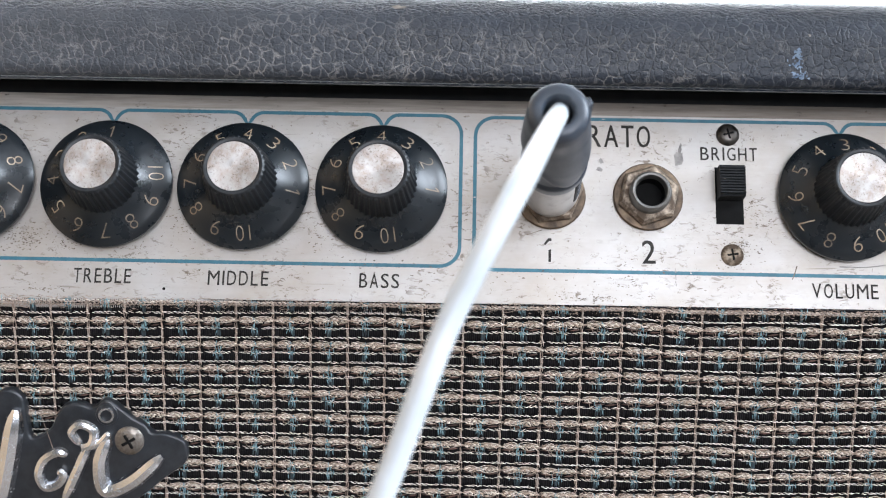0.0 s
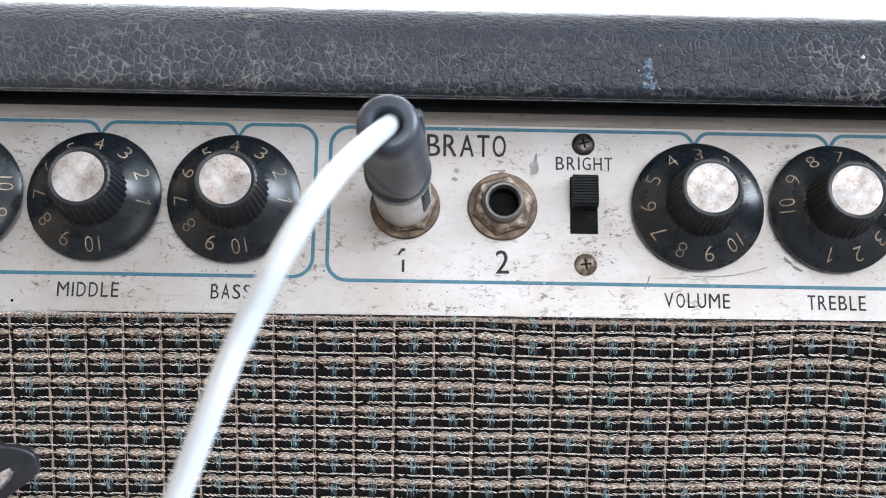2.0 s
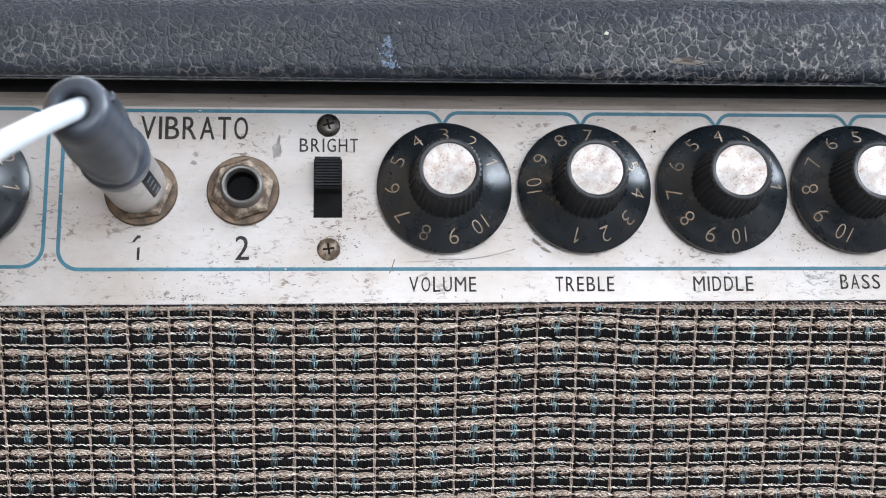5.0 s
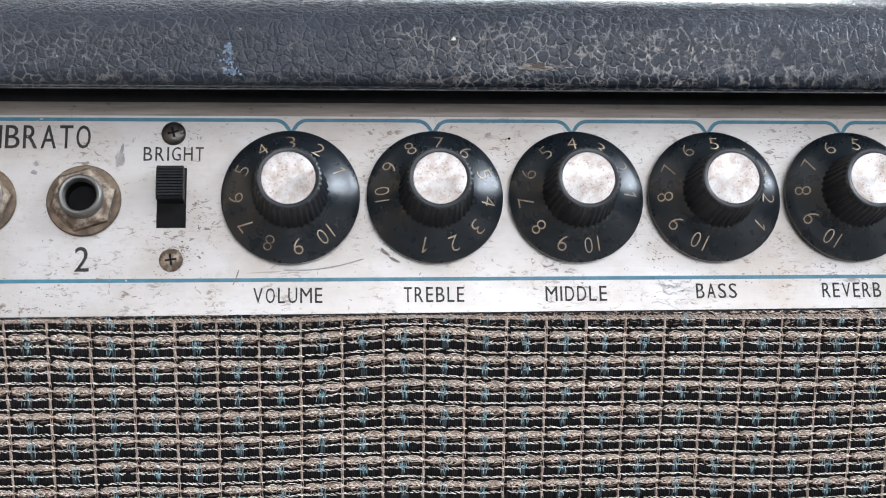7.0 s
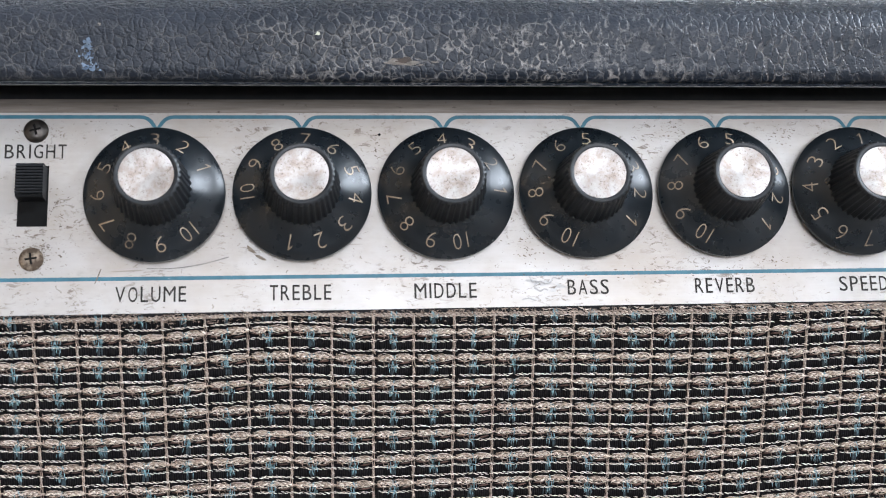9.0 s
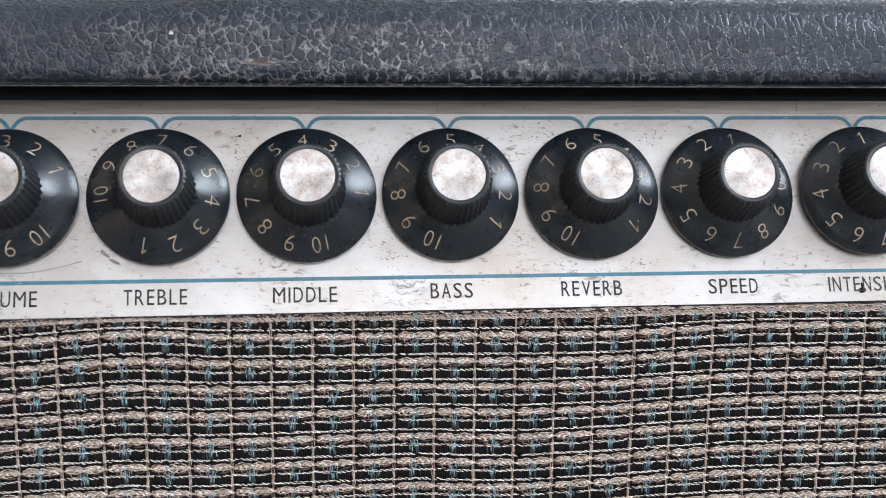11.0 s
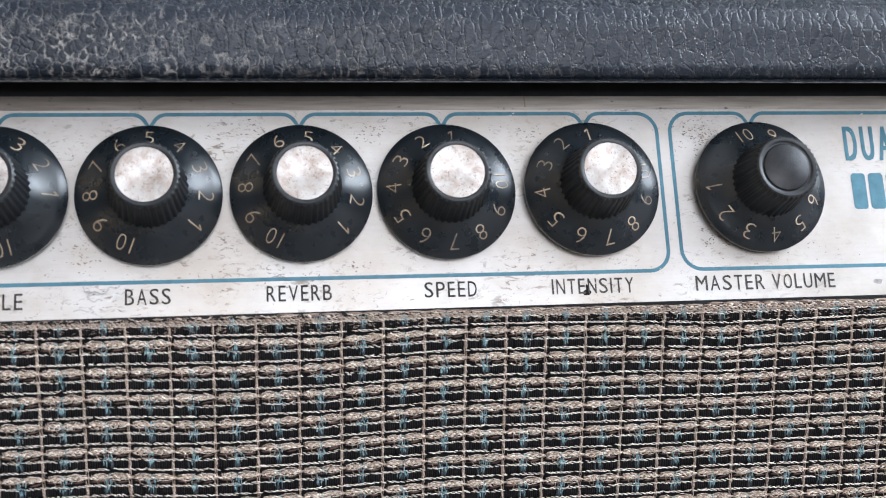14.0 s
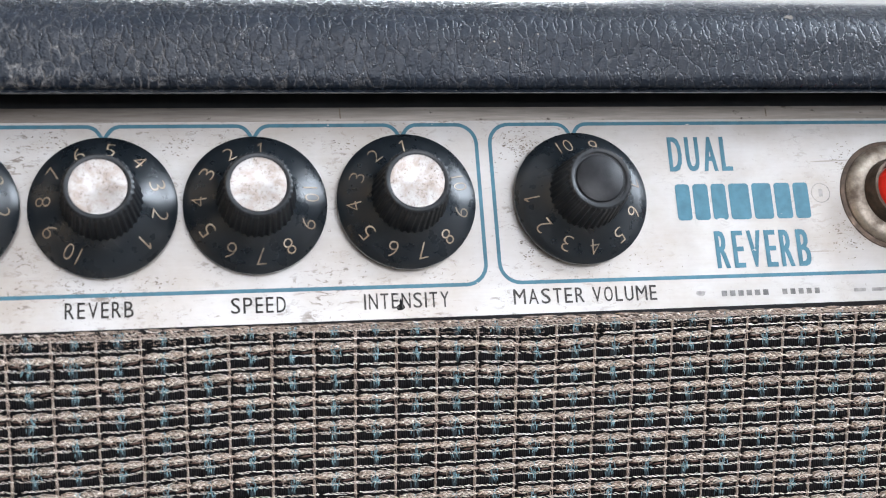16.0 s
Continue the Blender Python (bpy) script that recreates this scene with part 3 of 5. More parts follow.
for name, x0 in (("side_panel", LEFT), ("side_panel", RIGHT_END - 0.019)):
    part(name, box(bmesh.new(), (x0, -0.012, 0.012), (x0 + 0.019, DEPTH - 0.001, LIP_Z - 0.0003), 0.003), TOLEX, amp)
part("bottom_panel", box(bmesh.new(), (LEFT + 0.0195, -0.010, 0.012), (RIGHT_END - 0.0195, DEPTH - 0.001, 0.031), 0.003), TOLEX, amp)
part("back_panel", box(bmesh.new(), (LEFT + 0.0195, DEPTH - 0.022, 0.0315), (RIGHT_END - 0.0195, DEPTH - 0.010, LIP_Z - 0.0005)), TOLEX, amp)
for fx in (LEFT + 0.05, RIGHT_END - 0.05):
    for fy in (0.03, DEPTH - 0.04):
        part("foot", lathe([(0, 0), (0.014, 0), (0.016, 0.012), (0, 0.012)], 24), RUBBER, amp, m=Matrix.Translation((fx, fy, 0)))

part("seam", box(bmesh.new(), (LEFT + 0.001, LIP_Y + 0.0001, LIP_Z - 0.0004), (RIGHT_END - 0.001, LIP_Y + 0.0009, LIP_Z - 0.00015), 0.0001, 1), SEAM, lid, "thin worn edge of the vinyl")

# the dark rail behind the panel's top edge
rail = box(bmesh.new(), (LEFT + 0.0195, 0.0012, 0.2214), (RIGHT_END - 0.0195, 0.012, 0.2300))
part("rail", rail, RAIL, amp, "black painted rail in shadow", PANEL)

# control panel
PX0, PX1, PZ0, PZ1 = LEFT + 0.0205, RIGHT_END - 0.0205, 0.1695, 0.2211
panel = part("control_panel", box(bmesh.new(), (PX0, 0.0, PZ0), (PX1, 0.0012, PZ1), 0.0004, 1), METAL, amp,
             "scuffed silver-white metal control panel with blue outlines", PANEL)

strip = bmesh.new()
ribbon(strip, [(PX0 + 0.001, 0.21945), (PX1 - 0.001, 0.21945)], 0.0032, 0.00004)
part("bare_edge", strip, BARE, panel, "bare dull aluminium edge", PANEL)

KNOB_Z = 0.1985
KNOBS = [(-0.2028, 10.17), (-0.1707, 1.1), (-0.1391, 4.12), (-0.1072, 3.97), (-0.0004, 3.0), (0.0316, 7.13), (0.0635, 3.87), (0.0952, 5.03), (0.1271, 5.25),
         (0.1586, 1.17), (0.1911, 0.9), (0.2305, 9.5)]
NOTCH, LINE_W = 0.2141, 0.00085


def outline(x0, x1, knobs, line_top, line_low):
    """A blue frame round a group of controls, dipping to a point over each knob."""
    r, n = 0.0046, 0.0032
    path = []
    if x0 > PX0:
        path += arc(x0 + r, line_top - r, r, 180, 90)
    else:
        path += [(x0, line_top)]
    for k in knobs:
        path += arc(k - n - 0.0005, line_top - n, n, 90, 25, 5) + [(k, NOTCH)] + arc(k + n + 0.0005, line_top - n, n, 155, 90, 5)
    if x1 < PX1:
        path += arc(x1 - r, line_top - r, r, 90, 0) + arc(x1 - r, line_low + r, r, 0, -90)
    else:
        path += [(x1, line_top), (x1, line_low)]
    if x0 > PX0:
        path += arc(x0 + r, line_low + r, r, 270, 180)
    else:
        path += [(x0, line_low)]
    bm = bmesh.new()
    fine = []
    for a, b in zip(path, path[1:] + path[:1]):
        steps = max(1, int(math.dist(a, b) / 0.004))
        fine += [(a[0] + (b[0] - a[0]) * k / steps, a[1] + (b[1] - a[1]) * k / steps) for k in range(steps)]
    ribbon(bm, fine, LINE_W, 0.00005, True)
    part("outline", bm, TEAL, panel, "worn blue printed outline", PANEL)


outline(PX0 + 0.006, -0.0889, [x for x, _ in KNOBS[:4]], 0.2171, 0.1807)
outline(-0.0856, 0.2082, [x for x, _ in KNOBS[4:11]], 0.2169, 0.1801)
outline(0.2113, PX1 - 0.006, [KNOBS[11][0]], 0.2169, 0.1802)

T0, T1 = 0.1749, 0.1783
for word, x0, x1 in (("TREBLE", -0.1769, -0.1638), ("MIDDLE", -0.1462, -0.1324), ("BASS", -0.1116, -0.1025), ("VOLUME", -0.0085, 0.0065), ("TREBLE", 0.0244, 0.0377),
                     ("MIDDLE", 0.0559, 0.0697), ("BASS", 0.0901, 0.0994), ("REVERB", 0.1192, 0.1329), ("SPEED", 0.1528, 0.1642), ("INTENSITY", 0.1809, 0.1994),
                     ("MASTER", 0.2138, 0.2299), ("VOLUME", 0.2318, 0.2467)):
    z = 0.0004 if x0 < -0.1 or x0 > 0.08 else 0
    lettering(word, x0, x1, T0 + z, T1 + z, WORN_INK if x0 > 0.17 else INK, panel, bold=0.00002)
lettering("VIBRATO", -0.0686, -0.0447, 0.2101, 0.2155, INK, panel, bold=0.00006, gap=0.26)
lettering("BRIGHT", -0.0330, -0.0198, 0.2073, 0.2105, INK, panel, bold=0.00002)
lettering("2", -0.0470, -0.0440, 0.1822, 0.1877, INK, panel, bold=0.00005)
lettering("DUAL", 0.2535, 0.2685, 0.2052, 0.2135, TEAL, panel, bold=0.00024, gap=0.5)
lettering("REVERB", 0.2622, 0.2849, 0.1821, 0.1908, TEAL, panel, bold=0.00024, gap=0.5)


# the figure one, worn through at its shoulder
for pts in ([(-0.0696, 0.1864), (-0.0692, 0.1861), (-0.0684, 0.1871), (-0.0678, 0.1871), (-0.0678, 0.1878), (-0.0686, 0.1878)], [(-0.0685, 0.1822), (-0.0679, 0.1822), (-0.0679, 0.1852), (-0.0685, 0.1850)]):
    bm = bmesh.new()
    bm.faces.new([bm.verts.new((x, -0.00006, z)) for x, z in pts])
    part("lettering", bm, INK, panel, "worn black figure one", PANEL)


def bars(spans, z0, z1, material, name="printed_mark"):
    for x0, x1 in spans:
        bm = bmesh.new()
        ribbon(bm, [(x0, (z0 + z1) / 2), (x1, (z0 + z1) / 2)], z1 - z0, 0.00006)
        part(name, bm, material, panel, "", PANEL)


block_x = 0.2539
for wide in (0.0035, 0.0037, 0.0036, 0.0050, 0.0048, 0.0040, 0.0038):
    block, r = bmesh.new(), 0.0008
    corners = ((block_x + wide - r, 0.2021 - r, 0), (block_x + r, 0.2021 - r, 90), (block_x + r, 0.1935 + r, 180), (block_x + wide - r, 0.1935 + r, 270))
    block.faces.new([block.verts.new((x, -0.00006, z)) for cx, cz, turn in corners for x, z in arc(cx, cz, r, turn, turn + 90, 4)])
    part("printed_block", block, TEAL, panel, "", PANEL)
    block_x += wide + 0.00072
bars([(0.2621 + 0.0020 * k, 0.2634 + 0.0020 * k) for k in range(6)] + [(0.2768 + 0.0020 * k, 0.2780 + 0.0020 * k) for k in range(5)], 0.1756, 0.1769, FAINT_INK)
bars([(0.2945, 0.2975), (0.2990, 0.3030)], 0.1757, 0.1765, GREY_MARK)
ring = bmesh.new()
ribbon(ring, arc(0.2897, 0.1995, 0.0023, 0, 345, 23), 0.00022, 0.00006, True)
part("printed_mark", ring, GREY_MARK, panel, "", PANEL)
bars([(0.2892, 0.2902)], 0.1986, 0.2004, GREY_MARK)

# ---- knobs ----
SKIRT_R = 0.01525
STEP = 31.4


def grip_shape(a, k):
    return 1.0 + (0.016 if k < 8 else 0.0) * (1 if int(round(a / (2 * math.pi) * 144)) % 4 < 2 else -1)


skirt_profile = [(0.0, 0.0012), (0.0146, 0.0012), (SKIRT_R, 0.0014), (SKIRT_R, 0.0021), (0.0150, 0.0024), (0.0132, 0.0032), (0.0115, 0.00405), (0.0099, 0.0050), (0.0088, 0.0058), (0.0080, 0.0065), (0.0, 0.0065)]
SKIRT = mesh_from("knob", lathe(skirt_profile, 96), KNOB, 35)
grip_profile = [(0.0084, 0.0055), (0.0081, 0.0072), (0.0079, 0.0092), (0.0076, 0.0112), (0.0074, 0.0132), (0.0072, 0.0150), (0.0071, 0.0160), (0.0069, 0.0166), (0.0065, 0.0169), (0.0061, 0.0169), (0.00572, 0.0167), (0.0057, 0.0164), (0.0, 0.0160)]
GRIP = mesh_from("grip", lathe(grip_profile, 144, shape=grip_shape), GRIP_PLASTIC, 28)
cap_profile = [(0.00568, 0.0158), (0.00568, 0.0168), (0.0054, 0.01682), (0.0030, 0.01658), (0.0008, 0.0164), (0.0, 0.0164)]
CAP_MESH = mesh_from("cap", lathe(cap_profile, 48), CAP, 60)
dark_profile = [(0.0053, 0.0158), (0.0053, 0.0165), (0.0050, 0.0167), (0.0, 0.0165)]
DARK_CAP_MESH = mesh_from("cap", lathe(dark_profile, 48), DARK_CAP, 60)


def numeral(value):
    """A digit lying on the skirt's slope at the top of the dial."""
    pts, faces = ONE if value == 1 else glyphs(str(value), -0.018)
    wide, tall = (0.0033 if value == 10 else 0.0010 if value == 1 else 0.0021), 0.0032
    verts = []
    for u, v in pts:
        r = 0.0103 + tall * v
        h = float(np.interp(r, [0.0099, 0.0115, 0.0132, 0.0150], [0.0050, 0.00405, 0.0032, 0.0024])) + 0.00007
        verts.append((wide * (u - 0.5), r, h))
    data = bpy.data.meshes.new("numeral")
    data.from_pydata(verts, [], faces)
    data.materials.append(NUMERAL)
    return data


NUMERALS = {value: numeral(value) for value in range(1, 11)}
for number, (x, value) in enumerate(KNOBS):
    at = PANEL @ Matrix.Translation((x, -0.0008 if number > 9 else 0, KNOB_Z)) @ OUT
    turned = at @ Matrix.Rotation(radians(-STEP * (value - 1)), 4, "Z")
    dark = number == len(KNOBS) - 1
    knob = part("knob", SKIRT, None, amp, "glossy black skirted knob with a dark cap" if dark else "glossy black skirted knob with a stained silver cap", turned)
    part("grip", GRIP, None, knob, "", turned)
    part("cap", DARK_CAP_MESH if dark else CAP_MESH, None, knob, "", turned @ Matrix.Rotation(radians(77 * number), 4, "Z"))
    for mark, data in NUMERALS.items():
        part("numeral", data, None, knob, "", turned @ Matrix.Rotation(radians(STEP * (mark - 1)), 4, "Z"))

# ---- jacks, switch, screws, lamp ----
JACKS = [(-0.0680, 0.1979), (-0.0455, 0.1980)]


def hexagon(r, h0, h1):
    bm = bmesh.new()
    lathe([(0.0047, h0), (r, h0), (r, h1 - 0.0006), (r - 0.0007, h1), (0.0047, h1), (0.0047, h0)], 6, bm)
    return bm


for number, (x, z) in enumerate(JACKS):
    at = PANEL @ Matrix.Translation((x, 0, z)) @ OUT
    jack = part("jack_socket", lathe([(0.0048, 0.0), (0.0048, 0.0048), (0.0046, 0.0055), (0.0042, 0.0058), (0.0038, 0.0057), (0.0035, 0.0052), (0.0034, 0.0040), (0.0034, 0.0), (0.0048, 0.0)], 40), RING, amp,
                "tarnished nickel jack socket", at, 40)
    part("washer", lathe([(0.0046, 0.0001), (0.0080, 0.0001), (0.0081, 0.0005), (0.0078, 0.0009), (0.0046, 0.0009), (0.0046, 0.0001)], 48), WASHER, jack, "", at, 40)
    part("nut", hexagon(0.0073, 0.0009, 0.0031), NICKEL, jack, "", at @ Matrix.Rotation(radians(18 if number else 8), 4, "Z"))
    part("bore", lathe([(0.0, 0.0003), (0.00338, 0.0003), (0.00338, 0.0038)], 32), HOLE, jack, "", at, 60)

SWITCH_X = -0.0266
switch = part("slide_switch", box(bmesh.new(), (SWITCH_X - 0.0032, -0.0001, 0.1919), (SWITCH_X + 0.0032, 0.0006, 0.2056)), HOLE, amp, "black slide switch in a dark slot", PANEL)
ridges = [(0.0002, 0.1975), (-0.0040, 0.1975), (-0.0045, 0.1980)]
for k in range(10):
    z = 0.1981 + 0.00066 * k
    ridges += [(-0.0043, z), (-0.0048, z + 0.0001), (-0.0048, z + 0.0004), (-0.0043, z + 0.0005)]
ridges += [(-0.0040, 0.2050), (0.0002, 0.2050)]
slider = extrude_profile(ridges, SWITCH_X - 0.0029, SWITCH_X + 0.0029)
part("slider", slider, SLIDER, switch, "ribbed black slider", PANEL, 30)


def screw_mesh(r, high, material):
    bm = lathe([(0, 0), (r, 0.0), (r, high * 0.25), (r * 0.85, high * 0.7), (r * 0.5, high * 0.95), (0, high)], 36)
    return mesh_from("screw", bm, material, 40)


def cross_mesh(r, h0, h1):
    bm = bmesh.new()
    w = r * 0.2
    box(bm, (-r, -w, h0), (r, w, h1), w * 0.4, 1)
    box(bm, (-w, -r, h0), (w, r, h1 + 0.00002), w * 0.4, 1)
    return mesh_from("cross_slot", bm, HOLE)


SCREW, CROSS = screw_mesh(0.0027, 0.0013, STEEL), cross_mesh(0.00125, 0.0006, 0.00135)
PALE_SCREW = screw_mesh(0.0026, 0.0009, NICKEL)
LOW_CROSS = cross_mesh(0.0013, 0.0004, 0.00095)
for x, z, turn, head, slot in ((SWITCH_X + 0.0001, 0.2136, 15, SCREW, CROSS), (SWITCH_X + 0.0002, 0.1846, 8, PALE_SCREW, LOW_CROSS)):
    at = PANEL @ Matrix.Translation((x, 0, z)) @ OUT @ Matrix.Rotation(radians(turn), 4, "Z")
    screw = part("screw", head, None, amp, "grimy cross-head screw", at)
    part("cross_slot", slot, None, screw, "", at)

at = PANEL @ Matrix.Translation((0.3080, 0, 0.1986)) @ OUT
pilot = part("pilot_lamp", lathe([(0.0080, 0.0), (0.0120, 0.0), (0.0122, 0.0008), (0.0116, 0.0018), (0.0100, 0.0024), (0.0084, 0.0024), (0.0080, 0.0)], 56), BEZEL, amp,
             "round pilot lamp with a lit red jewel", at, 40)
part("collar", lathe([(0.0068, 0.0), (0.0083, 0.0), (0.0081, 0.0050), (0.0077, 0.0063), (0.0070, 0.0063), (0.0068, 0.0055), (0.0068, 0.0)], 48), COLLAR, pilot, "dark browned collar", at, 40)
part("grime", lathe([(0.0119, 0.00002), (0.0134, 0.00002), (0.0132, 0.00018), (0.0119, 0.00040), (0.0119, 0.00002)], 48), COLLAR, pilot, "brown grime round the rim", at)
part("jewel", lathe([(0.0062, 0.0035), (0.0062, 0.0060), (0.0056, 0.0082), (0.0042, 0.0100), (0.0020, 0.0108), (0.0, 0.0110)], 12), GLASS_RED, pilot, "faceted red glass jewel, lit", at)

# ---- grille cloth ----
def grille_y(x):
    return -0.0027 - 0.012 * x


ROW, ROW0 = 0.00578, 0.16717
COLUMN_AT = ([-19, -8, -7, 0, 8, 13, 21, 27, 34], [-0.1900, -0.0971, -0.0878, -0.0251, 0.0466, 0.0904, 0.1607, 0.2128, 0.2736])


def column_x(k):
    """Where the upright cord k stands; the cloth is stretched unevenly."""
    if k < -19:
        return -0.1900 + 0.0084 * (k + 19)
    if k > 34:
        return 0.2736 + 0.0086 * (k - 34)
    return float(np.interp(k, *COLUMN_AT))


def grille_top(x):
    return 0.1718 + 0.003 * (x + 0.17)


gx0, gx1, gz0 = LEFT + 0.022, RIGHT_END - 0.022, 0.033
bm = bmesh.new()
vs = [bm.verts.new((x, grille_y(x) + d, z)) for x in (gx0, gx1) for d in (0.0009, 0.010) for z in (gz0, grille_top(x) - 0.0009)]
for f in ((0, 1, 5, 4), (2, 6, 7, 3), (0, 2, 3, 1), (4, 5, 7, 6), (1, 3, 7, 5), (0, 4, 6, 2)):
    bm.faces.new([vs[i] for i in f])
bmesh.ops.recalc_face_normals(bm, faces=bm.faces)
grille = part("grille", bm, BACKING, amp, "woven black, silver and turquoise grille cloth on a board")


PULL_TOP = ([-193, -156, -131, -106, -88, -70, -52, -43, -34, -17, 0, 7, 15, 25, 32, 43, 60, 93, 120, 131, 143, 153, 166, 190, 203, 216, 228, 241, 254, 268],
            [-1.7, -0.85, -0.3, 0.15, -0.3, -0.05, 0.4, -0.1, -0.4, 0, -0.2, 0.3, 1.0, 1.5, 1.45, 0.5, 0.2, 0.1, -0.2, -0.2, 0.35, 0.85, 1.05, 0.8, 0.5, -0.25, 0.1, 0.45, 0.8, 1.1])
PULL_LOW = ([-190, -130, -46, -36, -20, -1, 6, 15, 25, 32, 42, 87, 100, 110, 120, 130, 140, 148, 157, 166, 260],
            [-0.6, 0.0, -0.2, 0.1, -0.3, 0.05, 0.35, 0.6, 0.95, 0.6, 0.3, 0.6, -0.1, -0.3, -0.05, 0.15, 0.7, 0.95, 1.4, 1.35, 1.2])


def wave(x, z):
    """How far the weave is pulled up or down."""
    low = np.clip((0.1672 - z) / 0.0231, 0, 1.2)
    held = np.clip((0.1728 - z) / 0.0045, 0, 1)
    return 0.001 * held * ((1 - low) * np.interp(x * 1000, *PULL_TOP) + low * np.interp(x * 1000, *PULL_LOW))


def spindles(name, ends, radius, material, label, sides=5):
    """Short tapering strands between pairs of points (x, out, z), as one mesh."""
    ends = np.asarray(ends, float)
    radius = np.broadcast_to(np.asarray(radius, float), len(ends))
    a, b = ends[:, 0].copy(), ends[:, 1].copy()
    for p in (a, b):
        p[:, 2] += wave(p[:, 0], p[:, 2])
        p[:, 1] = grille_y(p[:, 0]) - p[:, 1]
    d = b - a
    d /= np.linalg.norm(d, axis=1)[:, None] + 1e-12
    u = np.cross(d, (0.0, 1.0, 0.0))
    u /= np.linalg.norm(u, axis=1)[:, None] + 1e-12
    v = np.cross(d, u)
    rows = [a]
    for at in (0.34, 0.66):
        for k in range(sides):
            w = 2 * math.pi * k / sides
            rows.append(a + (b - a) * at + radius[:, None] * (math.cos(w) * u + math.sin(w) * v))
    rows.append(b)
    verts = np.stack(rows, 1)
    count = verts.shape[1]
    tri = []
    for k in range(sides):
        j = (k + 1) % sides
        tri += [(0, 1 + j, 1 + k), (1 + k, 1 + j, 1 + sides + j), (1 + k, 1 + sides + j, 1 + sides + k), (1 + sides + k, 1 + sides + j, count - 1)]
    tri = np.array(tri)
    faces = (tri[None] + (np.arange(len(ends)) * count)[:, None, None]).reshape(-1, 3)
    data = bpy.data.meshes.new(name)
    data.from_pydata(verts.reshape(-1, 3).tolist(), [], faces.tolist())
    data.polygons.foreach_set("use_smooth", [True] * len(data.polygons))
    data.materials.append(material)
    return tagged(part(name, data, None, grille, label), kind="stuff")


rng = np.random.default_rng(7)
cream, cord, silver, silver_r, blue, brown, maroon, deep, hook, hem, fill, twist = ([] for _ in range(12))


def strand(store, x0, y0, z0, x1, y1, z1, shake=0.00008):
    """One strand, unless it would reach over the cloth's top edge."""
    if max(z0, z1) + float(wave(x0, z0)) > grille_top(x0):
        return False
    j = rng.normal(0, shake, 4)
    store.append(((x0 + j[0], y0, z0 + j[1]), (x1 + j[2], y1, z1 + j[3])))
    return True


def bright(x0, y0, z0, x1, y1, z1, radius, shake=0.00008):
    if strand(silver, x0, y0, z0, x1, y1, z1, shake):
        silver_r.append(radius)


first = next(k for k in range(-60, 60) if column_x(k) > gx0)
last = next(k for k in range(0, 90) if column_x(k + 1) > gx1)


def eye(xa, xb, z, swell, turns):
    """A bundle of strands that parts and closes again, laced across, with bright beads between."""
    long = xb - xa

    def half(u):
        return swell * (0.34 + 0.58 * max(0.0, 1 - abs(2 * u - 0.95) ** 2.0))

    for side in (1, -1):
        for u in (0.0, 0.24, 0.48, 0.72):
            v = min(u + 0.34, 1.0)
            bright(xa + long * u, 0.0006, z + side * half(u), xa + long * v, 0.0007, z + side * half(v), 0.000085, 0.00010)
        for k in range(turns):
            u, v = (k + 0.1) / turns, (k + 1.35) / turns
            bright(xa + long * u, 0.0008, z + side * 0.9 * half(u), xa + long * v, 0.0011, z - side * 0.75 * half(v), 0.00006, 0.00006)
            if v < 1.1:
                bright(xa + long * (u + 0.10), 0.0007, z + side * 0.62 * half(u), xa + long * (v + 0.06), 0.0009, z - side * 0.35 * half(v), 0.00005, 0.00006)


